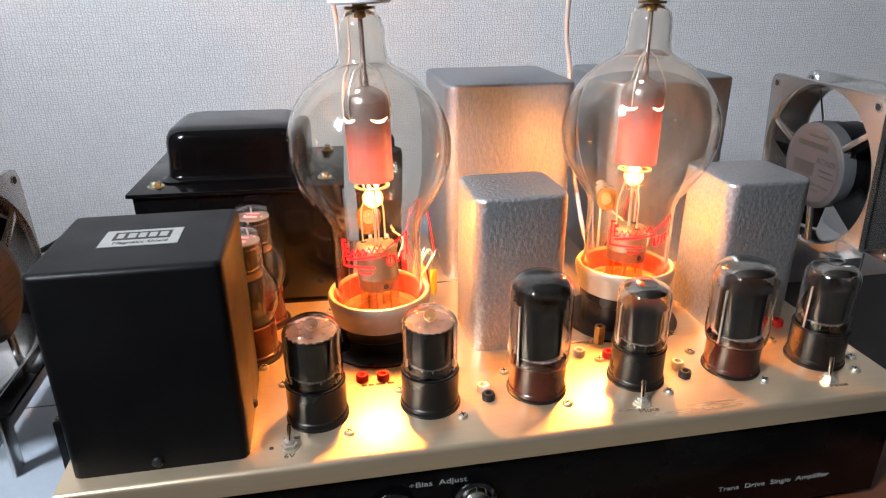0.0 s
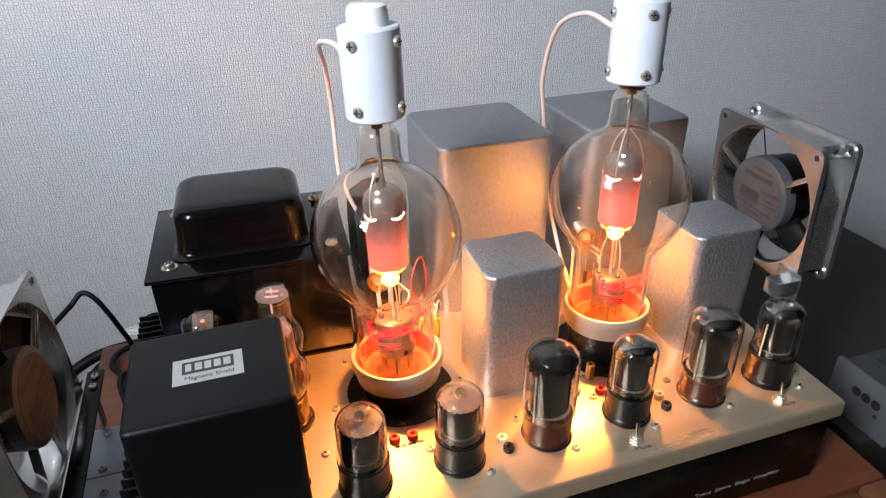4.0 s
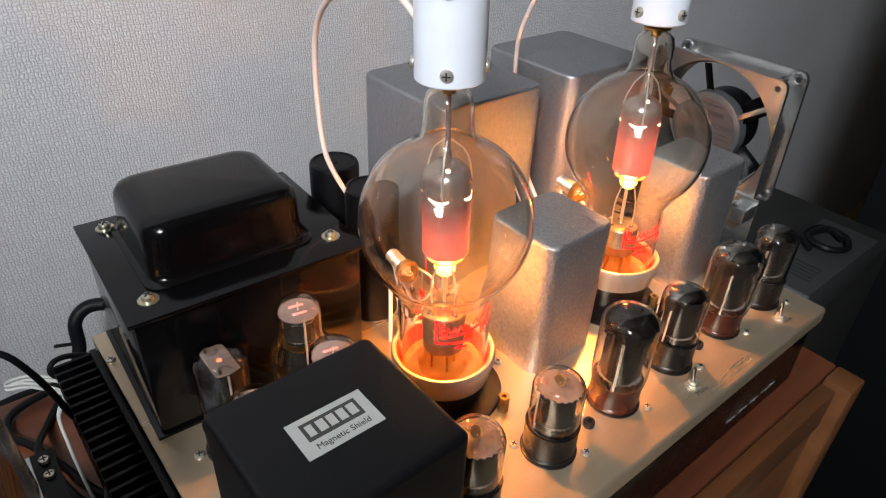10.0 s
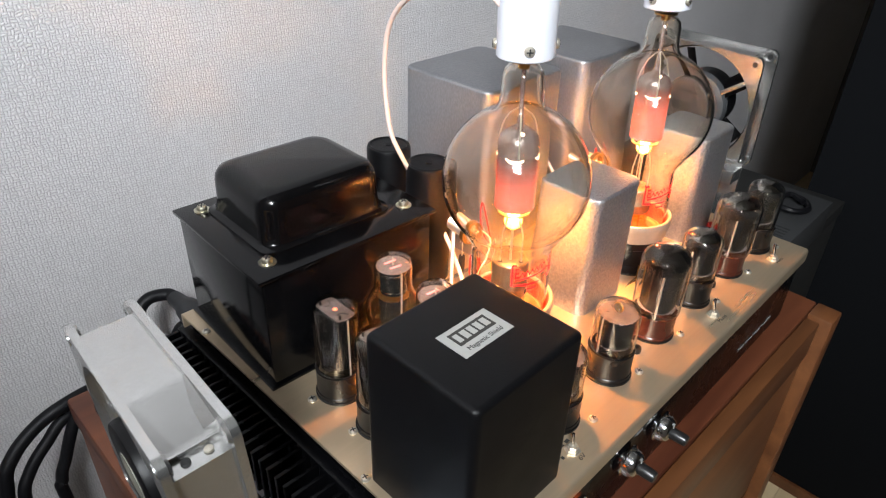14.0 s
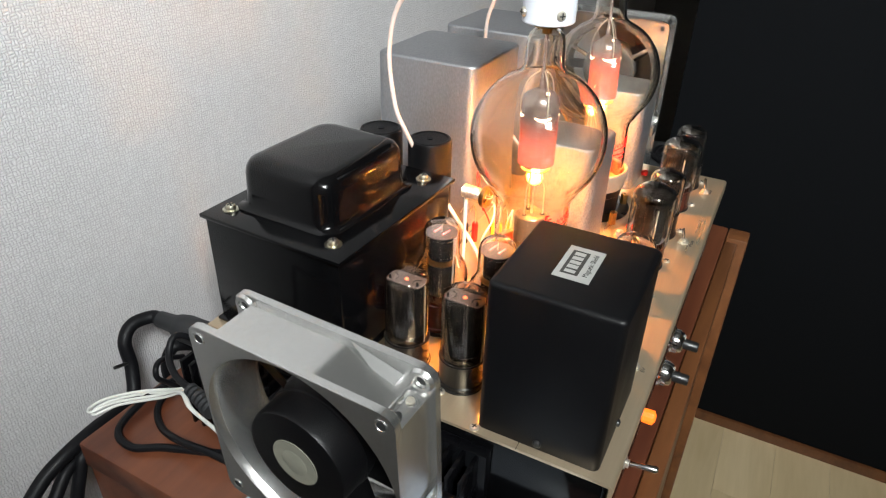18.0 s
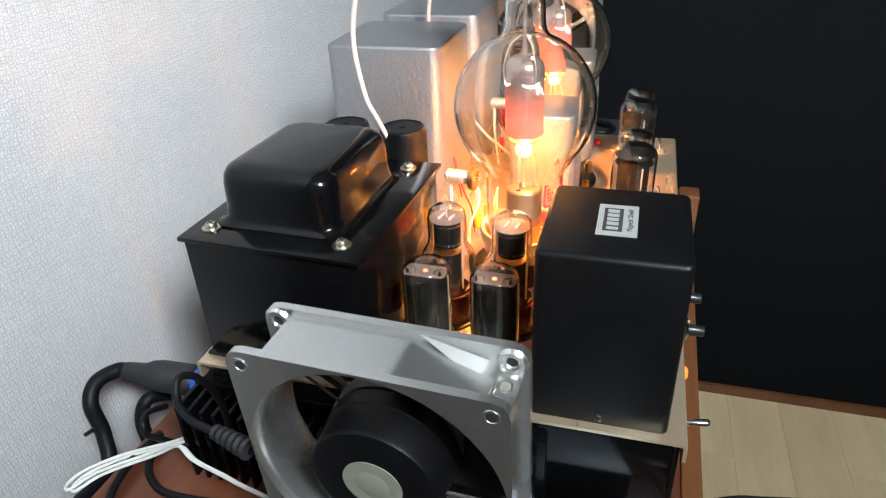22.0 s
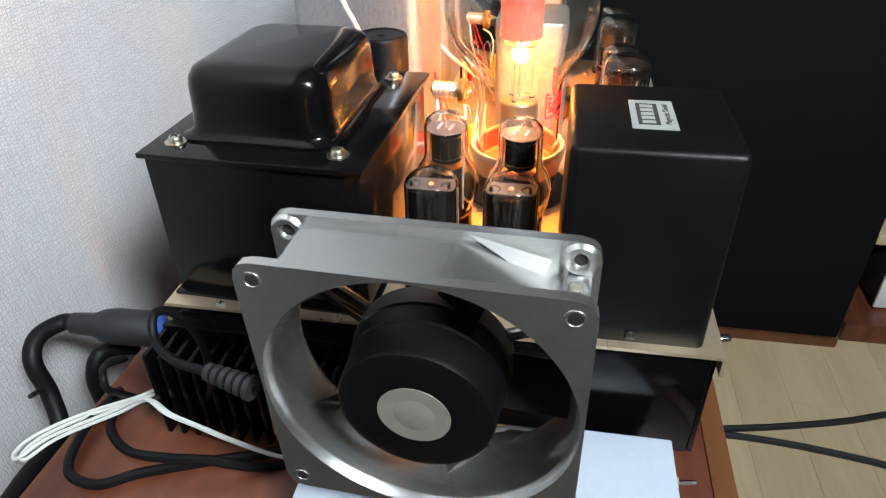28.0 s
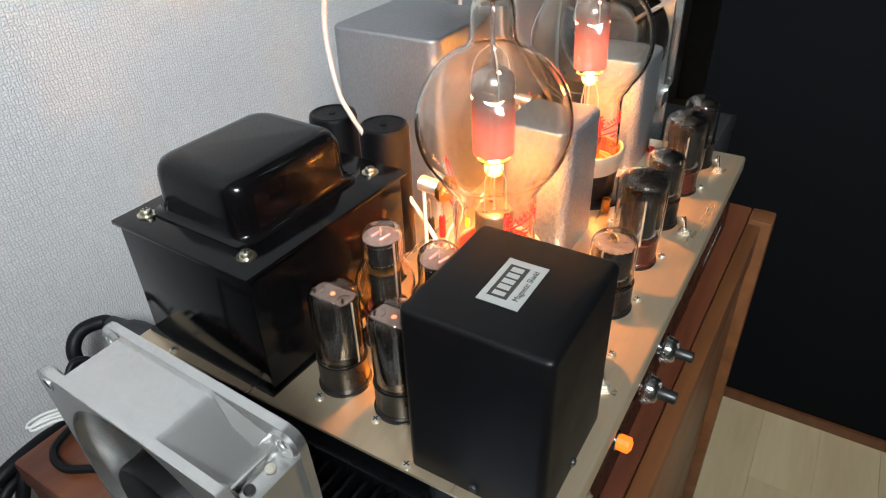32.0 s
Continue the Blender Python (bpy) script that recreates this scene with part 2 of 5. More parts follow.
# ---- the materials of this place ----
def wallpaper():
    """Woven wallpaper: short threads in rows, uneven."""
    m = material("woven_wallpaper", (0.54, 0.525, 0.53), 0.85, blotch=0.05, blotch_scale=6, grain=0.04, grain_scale=90)
    nt = m.node_tree
    b = nt.nodes["Principled BSDF"]
    tc, mp = nt.nodes.new("ShaderNodeTexCoord"), nt.nodes.new("ShaderNodeMapping")
    mp.inputs["Rotation"].default_value = (radians(-90), 0, 0)
    nt.links.new(tc.outputs["Object"], mp.inputs["Vector"])
    wob = nt.nodes.new("ShaderNodeTexNoise")
    wob.inputs["Scale"].default_value, wob.inputs["Detail"].default_value = 130, 3
    nt.links.new(mp.outputs[0], wob.inputs["Vector"])
    off = nt.nodes.new("ShaderNodeVectorMath")
    off.operation = "MULTIPLY_ADD"
    off.inputs[1].default_value = (0.005, 0.0045, 0)
    nt.links.new(wob.outputs["Color"], off.inputs[0]), nt.links.new(mp.outputs[0], off.inputs[2])
    sep = nt.nodes.new("ShaderNodeSeparateXYZ")
    nt.links.new(off.outputs[0], sep.inputs[0])

    def calc(op, a, b=None):
        n = nt.nodes.new("ShaderNodeMath")
        n.operation = op
        for i, v in enumerate((a, b)):
            if v is None:
                continue
            if isinstance(v, (int, float)):
                n.inputs[i].default_value = v
            else:
                nt.links.new(v, n.inputs[i])
        return n.outputs[0]

    # basket weave: pairs of threads, lying and standing by turns
    cw, ch = 0.0046, 0.0040
    su, sv = calc("DIVIDE", sep.outputs["X"], cw), calc("DIVIDE", sep.outputs["Y"], ch)
    odd = calc("GREATER_THAN", calc("MODULO", calc("ADD", calc("ADD", calc("FLOOR", su), calc("FLOOR", sv)), 4000), 2), 0.5)
    lying = calc("MULTIPLY", calc("POWER", calc("ABSOLUTE", calc("SINE", calc("MULTIPLY", sv, 2 * math.pi))), 0.6), calc("POWER", calc("ABSOLUTE", calc("SINE", calc("MULTIPLY", su, math.pi))), 0.35))
    upright = calc("MULTIPLY", calc("POWER", calc("ABSOLUTE", calc("SINE", calc("MULTIPLY", su, 2 * math.pi))), 0.6), calc("POWER", calc("ABSOLUTE", calc("SINE", calc("MULTIPLY", sv, math.pi))), 0.35))
    pick = nt.nodes.new("ShaderNodeTexNoise")
    pick.inputs["Scale"].default_value, pick.inputs["Detail"].default_value = 330, 3
    nt.links.new(mp.outputs[0], pick.inputs["Vector"])
    mx = nt.nodes.new("ShaderNodeMix")
    nt.links.new(odd, mx.inputs["Factor"])
    nt.links.new(lying, mx.inputs["A"]), nt.links.new(upright, mx.inputs["B"])
    weave = calc("MULTIPLY", mx.outputs["Result"], calc("ADD", calc("MULTIPLY", pick.outputs["Fac"], 1.3), 0.25))
    bp = nt.nodes.new("ShaderNodeBump")
    bp.inputs["Strength"].default_value, bp.inputs["Distance"].default_value = 0.5, 0.0014
    nt.links.new(weave, bp.inputs["Height"])
    nt.links.new(bp.outputs[0], b.inputs["Normal"])
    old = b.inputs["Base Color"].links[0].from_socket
    # shade between threads put into the colour: gaps darker, crests lighter by weave height
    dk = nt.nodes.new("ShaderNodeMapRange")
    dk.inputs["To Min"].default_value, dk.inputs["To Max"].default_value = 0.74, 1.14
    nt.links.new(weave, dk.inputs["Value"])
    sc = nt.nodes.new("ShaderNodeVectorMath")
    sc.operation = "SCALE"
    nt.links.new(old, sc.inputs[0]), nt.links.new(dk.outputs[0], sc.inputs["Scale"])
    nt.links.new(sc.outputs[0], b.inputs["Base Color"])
    return m


def wood(name, dark, light, rough, ring=55, vary=0.18, turn=(0, 0, 0)):
    """Long grain along the object's x, with a tone of its own for each piece."""
    m = bpy.data.materials.new(name)
    m.use_nodes = True
    nt = m.node_tree
    b = nt.nodes["Principled BSDF"]
    tc, mp, info = nt.nodes.new("ShaderNodeTexCoord"), nt.nodes.new("ShaderNodeMapping"), nt.nodes.new("ShaderNodeObjectInfo")
    mp.inputs["Scale"].default_value = (0.12, 1, 1)
    mp.inputs["Rotation"].default_value = [radians(a) for a in turn]
    nt.links.new(tc.outputs["Object"], mp.inputs["Vector"])
    n1, n2 = nt.nodes.new("ShaderNodeTexNoise"), nt.nodes.new("ShaderNodeTexNoise")
    n1.inputs["Scale"].default_value, n1.inputs["Detail"].default_value, n1.inputs["Distortion"].default_value = ring, 5, 1.2
    n2.inputs["Scale"].default_value, n2.inputs["Detail"].default_value = ring * 9, 4
    for n in (n1, n2):
        nt.links.new(mp.outputs[0], n.inputs["Vector"])
    ad = nt.nodes.new("ShaderNodeMath")
    ad.operation = "MULTIPLY_ADD"
    ad.inputs[1].default_value = 0.35
    nt.links.new(n2.outputs["Fac"], ad.inputs[0]), nt.links.new(n1.outputs["Fac"], ad.inputs[2])
    ramp = nt.nodes.new("ShaderNodeValToRGB")
    ramp.color_ramp.elements[0].position, ramp.color_ramp.elements[1].position = 0.45, 0.85
    ramp.color_ramp.elements[0].color, ramp.color_ramp.elements[1].color = (*dark, 1), (*light, 1)
    nt.links.new(ad.outputs[0], ramp.inputs[0])
    tone = nt.nodes.new("ShaderNodeMapRange")
    tone.inputs["To Min"].default_value, tone.inputs["To Max"].default_value = 1 - vary, 1 + vary
    nt.links.new(info.outputs["Random"], tone.inputs["Value"])
    sc = nt.nodes.new("ShaderNodeVectorMath")
    sc.operation = "SCALE"
    nt.links.new(ramp.outputs[0], sc.inputs[0]), nt.links.new(tone.outputs[0], sc.inputs["Scale"])
    nt.links.new(sc.outputs[0], b.inputs["Base Color"])
    b.inputs["Roughness"].default_value = rough
    bp = nt.nodes.new("ShaderNodeBump")
    bp.inputs["Strength"].default_value, bp.inputs["Distance"].default_value = 0.15, 0.001
    nt.links.new(ad.outputs[0], bp.inputs["Height"]), nt.links.new(bp.outputs[0], b.inputs["Normal"])
    return m


def hot_plate(lo, hi, strength):
    """The anode's heat fades from its lower to its upper end."""
    m = material("red_hot_anode", (0.3, 0.26, 0.24), 0.22, 0.8, grain=0.1, grain_scale=300)
    nt = m.node_tree
    b = nt.nodes["Principled BSDF"]
    tc, sp, mr = nt.nodes.new("ShaderNodeTexCoord"), nt.nodes.new("ShaderNodeSeparateXYZ"), nt.nodes.new("ShaderNodeMapRange")
    mr.interpolation_type = "SMOOTHSTEP"
    nt.links.new(tc.outputs["Object"], sp.inputs[0]), nt.links.new(sp.outputs["Z"], mr.inputs["Value"])
    for k, v in (("From Min", hi), ("From Max", lo), ("To Min", 0.03), ("To Max", strength)):
        mr.inputs[k].default_value = v
    b.inputs["Emission Color"].default_value = (1.0, 0.12, 0.06, 1)
    nt.links.new(mr.outputs[0], b.inputs["Emission Strength"])
    return m


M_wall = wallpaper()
# dark base colour stands in for a dim room, keeping bounced light low
M_dimwall = material("darkened_plaster", (0.16, 0.155, 0.145), 0.9, grain=0.05, blotch=0.06, bump=0.2)
# lighter copy for the unseen left wall, to brighten what the fan reflects
M_bouncewall = material("lightened_bounce_plaster", (0.5, 0.49, 0.47), 0.9, grain=0.05, blotch=0.06, bump=0.2)
M_satin = material("black_satin_paint", (0.0025, 0.0025, 0.003), 0.42, grain=0.25, grain_scale=900, bump=0.12, bump_scale=1400, rough_var=0.06, spec=0.2)
M_gloss = material("black_gloss_enamel", (0.002, 0.002, 0.0023), 0.13, blotch=0.2, rough_var=0.05, spec=0.26, bump=0.05, bump_scale=60)
M_body = material("black_chassis_enamel", (0.002, 0.002, 0.0025), 0.27, grain=0.2, rough_var=0.08, spec=0.16)
M_champ = material("brushed_champagne_aluminium", (0.57, 0.45, 0.31), 0.32, 0.75, grain=0.03, grain_scale=500, bump=0.05, bump_scale=900, blotch=0.03, blotch_scale=25, stretch=(0.05, 1, 1), rough_var=0.05)
M_hammer = material("silver_hammertone_paint", (0.37, 0.375, 0.385), 0.4, 0.85, grain=0.16, grain_scale=600, bump=0.9, bump_scale=430, blotch=0.05, blotch_scale=20, stretch=(1, 1, 0.75))
M_silver = material("smooth_silver_paint", (0.3, 0.305, 0.32), 0.42, 0.8, grain=0.1, grain_scale=700, bump=0.4, bump_scale=330, blotch=0.05, stretch=(1, 1, 0.5))
M_cast = material("die_cast_aluminium", (0.58, 0.58, 0.57), 0.27, 0.95, grain=0.06, grain_scale=500, blotch=0.05, blotch_scale=24)
M_chrome = material("chrome", (0.82, 0.82, 0.82), 0.12, 1.0, grain=0.05)
M_steel = material("bright_screw", (0.56, 0.52, 0.44), 0.3, 0.75, grain=0.1, grain_scale=900)
M_nickel = material("nickel_screw", (0.66, 0.62, 0.54), 0.3, 0.85, grain=0.1, grain_scale=900)
M_zinc = material("yellow_zinc", (0.6, 0.57, 0.46), 0.3, 1.0, grain=0.12, grain_scale=900)
M_slot = material("dark_recess", (0.01, 0.01, 0.01), 0.7)
M_brass = material("aged_brass", (0.42, 0.25, 0.09), 0.35, 1.0, grain=0.2, grain_scale=300)
M_ptfe = material("white_fluoroplastic", (0.62, 0.64, 0.70), 0.32, grain=0.03, grain_scale=60)
M_porc = material("white_porcelain", (0.78, 0.78, 0.76), 0.18, coat=0.3)
M_bakelite = material("black_bakelite", (0.006, 0.0055, 0.0055), 0.3, grain=0.2, rough_var=0.06, spec=0.28)
M_brownbake = material("brown_bakelite", (0.045, 0.011, 0.007), 0.24, grain=0.25, grain_scale=120, rough_var=0.06, spec=0.35)
M_ceramic = material("tan_metal_shell", (0.34, 0.28, 0.215), 0.4, 0.35, grain=0.06, blotch=0.06)
M_goldfloor = material("amber_brass_floor", (0.5, 0.27, 0.08), 0.3, 0.6, grain=0.12, grain_scale=150, blotch=0.15, blotch_scale=60)
M_redring = material("red_base_lining", (0.32, 0.018, 0.014), 0.5, grain=0.15)
M_stemcan = material("stem_metal", (0.24, 0.19, 0.13), 0.34, 0.85, grain=0.15, grain_scale=200)
M_plate = material("carbon_plate", (0.075, 0.07, 0.066), 0.17, 0.9, grain=0.2, grain_scale=200, rough_var=0.1)
M_mica = material("mica", (0.075, 0.06, 0.052), 0.2, grain=0.12, grain_scale=200)
M_darkmica = material("smoked_mica", (0.1, 0.08, 0.075), 0.35, grain=0.12, grain_scale=200)
M_getter = material("getter_mirror", (0.36, 0.34, 0.31), 0.06, 1.0, blotch=0.3, blotch_scale=60)
M_getterblack = material("dark_getter_mirror", (0.004, 0.0035, 0.003), 0.05, spec=0.15)
M_anode = hot_plate(0.112, 0.146, 1.3)
M_fil = glowing("filament_white_hot", (1.0, 0.62, 0.25), 30.0)
M_slit = glowing("anode_slit_glow", (1.0, 0.62, 0.4), 9.0)
M_heater = glowing("heater_glow", (1.0, 0.13, 0.045), 4.5)
M_pink = glowing("heater_pink_glow", (1.0, 0.2, 0.22), 1.6)
M_bulb = solid_glass("bulb_glass", (0.993, 0.978, 0.95))
M_smoke = solid_glass("smoked_tube_glass", (0.88, 0.85, 0.82))
M_tube = solid_glass("clear_tube_glass", (0.985, 0.98, 0.97))
M_clear = thin_glass("clear_pane_glass", (0.95, 0.94, 0.93), 1.0)
M_amber = thin_glass("amber_stem_glass", (0.94, 0.76, 0.48), 1.0)
M_redink = material("red_print", (0.7, 0.006, 0.02), 0.5)
nt = M_redink.node_tree  # thin ink, light comes through
tl, ms = nt.nodes.new("ShaderNodeBsdfTranslucent"), nt.nodes.new("ShaderNodeMixShader")
tl.inputs["Color"].default_value = (1.0, 0.012, 0.04, 1)
ms.inputs[0].default_value = 0.65
nt.links.new(nt.nodes["Principled BSDF"].outputs[0], ms.inputs[1]), nt.links.new(tl.outputs[0], ms.inputs[2])
nt.links.new(ms.outputs[0], nt.nodes["Material Output"].inputs["Surface"])
M_lead = material("cream_silicone_wire", (0.66, 0.52, 0.47), 0.5)
M_cream = material("cream_wire", (0.75, 0.66, 0.45), 0.5)
M_rubber = material("black_rubber", (0.004, 0.004, 0.005), 0.5, grain=0.2, bump=0.1, spec=0.18)
M_greyrub = material("dark_grey_plastic", (0.012, 0.0125, 0.014), 0.55, grain=0.1, bump=0.1)
M_blue = material("blue_plastic", (0.02, 0.09, 0.45), 0.4)
M_whitecord = material("white_cord", (0.58, 0.58, 0.55), 0.5)
M_red = material("red_plastic", (0.5, 0.015, 0.012), 0.35)
M_white = material("white_plastic", (0.75, 0.7, 0.62), 0.4)
M_blackpl = material("black_plastic", (0.012, 0.012, 0.012), 0.35)
M_ink = material("black_ink", (0.03, 0.028, 0.025), 0.6)
M_whiteink = material("white_ink", (0.22, 0.22, 0.21), 0.6)
M_foil = material("silver_foil_label", (0.42, 0.42, 0.4), 0.4, 0.4, grain=0.05)
M_paper = material("grey_paper_label", (0.06, 0.05, 0.049), 0.6, grain=0.06)
M_sticker = material("worn_cream_sticker", (0.19, 0.185, 0.15), 0.5, grain=0.05, blotch=0.1, blotch_scale=60)
M_bluegrey = material("blue_grey_enamel", (0.42, 0.47, 0.54), 0.35, grain=0.03, blotch=0.04)
M_grey = material("grey_enamel", (0.05, 0.052, 0.055), 0.5, grain=0.05, blotch=0.06)
M_dark = material("dark_grey_enamel", (0.03, 0.031, 0.032), 0.5, grain=0.1)
M_stand = material("worn_dark_paint", (0.014, 0.014, 0.013), 0.55, grain=0.12, blotch=0.15, blotch_scale=9)
M_lightgrey = material("light_grey_enamel", (0.09, 0.09, 0.09), 0.45, grain=0.04, blotch=0.05)
M_grille = material("black_speaker_cloth", (0.006, 0.0065, 0.0075), 0.95, grain=0.3, grain_scale=900, spec=0.05)
M_cherry = wood("red_brown_stained_wood", (0.06, 0.016, 0.0075), (0.15, 0.048, 0.021), 0.38, 14, 0.08)
M_pine = wood("orange_varnished_pine", (0.08, 0.028, 0.01), (0.16, 0.06, 0.021), 0.4, 16, 0.1)
M_maple = wood("pale_maple_board", (0.52, 0.39, 0.22), (0.66, 0.52, 0.32), 0.38, 9, 0.06)
M_amberlamp = glowing("orange_pilot_lens", (1.0, 0.16, 0.01), 1.6, (0.6, 0.08, 0.01))
M_yellow = material("yellow_sleeve", (0.75, 0.5, 0.03), 0.5)


def words(name, text, size, mat, parent, place, flat=True, turn=0.0, tilt=0.0, thick=0.08, stretch=1.0, face=None, label=""):
    """Lettering in the built-in font, size in mm; place in mm from the parent."""
    cu = bpy.data.curves.new(name, "FONT")
    cu.body, cu.size, cu.extrude, cu.align_x, cu.align_y = text, size, thick, "CENTER", "CENTER"
    tmp = bpy.data.objects.new(name, cu)
    me = bpy.data.meshes.new_from_object(tmp)
    bpy.data.objects.remove(tmp)
    bpy.data.curves.remove(cu)
    m = Matrix.Translation(place) @ (face or Matrix.Identity(4)) @ pose(0, 0, 0, 0, 0, turn) @ Matrix.Diagonal((stretch, 1, 1, 1))
    me.transform(Matrix.Scale(0.001, 4) @ m)
    me.materials.append(mat)
    ob = new(name, me)
    ob.parent = parent
    return tagged(ob, label)


FRONT = pose(0, 0, 0, 90)  # lettering on an upright face that looks to -y


# ---- the room ----
def slab(name, x0, x1, y0, y1, z0, z1, mat, kind="structure", bevel=0, label="", cat="", turn=0.0):
    cx, cy = (x0 + x1) / 2, (y0 + y1) / 2
    return solid(name, box(B(), x0 - cx, x1 - cx, y0 - cy, y1 - cy, 0, z1 - z0, bevel), mat, cx, cy, z0, label, cat, "", kind, turn)


FL = -784.0  # the floor, from the chassis top
bmw = box(B(), -1060, 2800, 0, 90, 0, 2420)
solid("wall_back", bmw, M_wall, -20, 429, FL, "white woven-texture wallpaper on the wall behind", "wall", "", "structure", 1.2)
# unseen walls and ceiling, added to close the room and coloured dark against bounce
slab("wall_right", 2400, 2490, -2700, 700, FL, FL + 2420, M_dimwall, label="unseen plain wall closing the room, darkened to limit bounce", cat="wall")
slab("wall_front", -1060, 2490, -2790, -2700, FL, FL + 2420, M_dimwall, label="unseen plain wall closing the room, darkened to limit bounce", cat="wall")
slab("ceiling", -1060, 2490, -2790, 700, FL + 2420, FL + 2500, M_dimwall, label="unseen plain ceiling, darkened to limit bounce", cat="ceiling")
# unseen wall pieces; sill and jamb heights chosen to cut off the lamp low down
for nm, y0, y1, z0, z1 in (("wall_left_below", -2700, 480, 0, 1500), ("wall_left_above", -2700, 480, 2300, 2420), ("wall_left_near", -2700, -740, 1500, 2300), ("wall_left_far", 100, 480, 1500, 2300)):
    slab(nm, -920, -830, y0, y1, FL + z0, FL + z1, M_bouncewall, label="unseen plain wall trimming the window light, lightened as a reflector", cat="wall")
win = thing("window_1", -875, -320, FL + 1500, "unseen daylight window, its opening placed to shape the light", "window", kind="structure")
for nm, a in (("window_frame", (-30, 30, -420, -405, 0, 800)), ("window_frame", (-30, 30, 380, 420, 0, 800)), ("window_frame", (-30, 30, -405, 380, 760, 800)), ("window_sill", (-40, 40, -420, 420, -12, 0))):
    part(nm, box(B(), *a, 3), M_porc, win)
g = part("pane", box(B(), -3, 3, -405, 380, 2, 758), M_clear, win)
g.visible_shadow = False

floor = slab("floor", -1060, 2490, -2790, 700, FL - 60, FL - 4, M_maple, label="pale varnished wooden board floor", cat="floor")
# ---- cabinet under the amplifier ----
cab = thing("wooden_cabinet", 10, 137, FL, "red-brown stained wooden cabinet carrying the amplifier", "cabinet", turn=-0.8)
ct = -79 - FL
part("top_board", box(B(), -288, 304, -170, 196, ct - 24, ct, 2.5), M_cherry, cab, "red-brown stained top board")
part("side_panel", box(B(), -286, -268, -166, 194, 0, ct - 24.1, 1.5), M_cherry, cab)
part("side_panel", box(B(), 284, 302, -166, 194, 0, ct - 24.1, 1.5), M_cherry, cab)
part("back_panel", box(B(), -267.9, 283.9, 182, 194, 0, ct - 24.1, 1), M_cherry, cab)
part("front_rail", box(B(), -266, 274, -184, -170.5, ct - 46, ct - 3, 2), M_pine, cab, "orange varnished front rail")
part("drawer_front", box(B(), -264, 272, -182, -168, ct - 250, ct - 50, 2), M_pine, cab, "orange varnished drawer front")
part("door", box(B(), -264, 272, -182, -168, 60, ct - 254, 2), M_pine, cab)
part("stile", box(B(), 277, 305, -194, -170.5, 0, ct, 2.5), M_pine, cab, "orange varnished corner post")
part("stile", box(B(), -288, -268, -194, -170.5, 0, ct - 3, 2.5), M_pine, cab, "orange varnished corner post")
part("plinth", box(B(), -267.9, 283.9, -165, -150, 0, 56, 1), M_cherry, cab)

# ---- amplifier chassis ----
amp = thing("tube_amplifier", 31, 124, -75, "champagne aluminium and black tube amplifier chassis, switched on", "amplifier")
AX, AY, AZ = -31, -124, 75  # from chassis numbers to the amplifier's base


def top_plate():
    bm = B()
    t, lip = 2.0, 12.5
    prof = [(-23.4, -lip), (-23.4, -2.6), (-22.9, -1.2), (-22, -0.4), (-20.8, 0), (272, 0), (273.4, -0.6), (274, -1.8), (274, -lip), (272, -lip), (272, -t), (-20.6, -t), (-21.3, -2.8), (-21.3, -lip)]
    rows = [[bm.verts.new((x + AX, y + AY, z + AZ)) for y, z in prof] for x in (-195, 257.5)]
    n = len(prof)
    for k in range(n):
        bm.faces.new((rows[0][k], rows[0][(k + 1) % n], rows[1][(k + 1) % n], rows[1][k]))
    bm.faces.new(rows[0]), bm.faces.new(rows[1][::-1])
    return bm


part("top_plate", top_plate(), M_champ, amp, "brushed champagne aluminium top plate")
part("front_panel", box(B(), -191 + AX, 253 + AX, -20.2 + AY, -17.2 + AY, 1, 72.9, 0.6), M_body, amp, "black enamelled front panel")
part("side_panel", box(B(), -191 + AX, -188 + AX, -17.1 + AY, 268 + AY, 1, 72.9, 0.6), M_gloss, amp, "glossy black side panel")
part("side_panel", box(B(), 250 + AX, 253 + AX, -17.1 + AY, 268 + AY, 1, 72.9, 0.6), M_body, amp)
part("back_panel", box(B(), -187.9 + AX, 249.9 + AX, 265 + AY, 268 + AY, 1, 72.9, 0.6), M_body, amp)
part("bottom_plate", box(B(), -187.9 + AX, 249.9 + AX, -17.1 + AY, 264.9 + AY, 1, 3), M_body, amp)
for fx in (-170, 232):
    for fy in (0, 250):
        part("foot", lathe(B(), [(0, -4), (9, -4), (10, 1), (0, 1)], 20, Matrix.Translation((fx + AX, fy + AY, 0))), M_rubber, amp)

sink = part("heat_sink", box(B(), -199 + AX, -191.1 + AX, 50 + AY, 276 + AY, 3, 62, 0.4), M_body, amp, "black finned heat sink")
fin_me = mesh_of("fin", box(B(), -24, 0, -1.3, 1.3, 2, 61, 0.3), M_body)
for k in range(26):
    f = new("fin", fin_me)
    f.parent = sink
    f.location = ((-199 + AX) / 1000, (273.5 - 8.7 * k + AY) / 1000, 0)
words("lettering", "+Bias  Adjust", 4.6, M_whiteink, amp, (-17 + AX, -20.3 + AY, -24 + AZ), face=FRONT, stretch=1.25)
words("lettering", "Trans  Drive  Single  Amplifier", 4.6, M_whiteink, amp, (183 + AX, -20.3 + AY, -57 + AZ), face=FRONT, stretch=1.28)
for mx, my in ((100.5, -13.4), (218.5, -11.6)):
    words("lettering", "Mute", 4.4, M_ink, amp, (mx + AX, my + AY, 0.05 + AZ), stretch=1.3)
words("lettering", "6V", 4.2, M_ink, amp, (-90 + AX, -15 + AY, 0.05 + AZ), stretch=1.2)
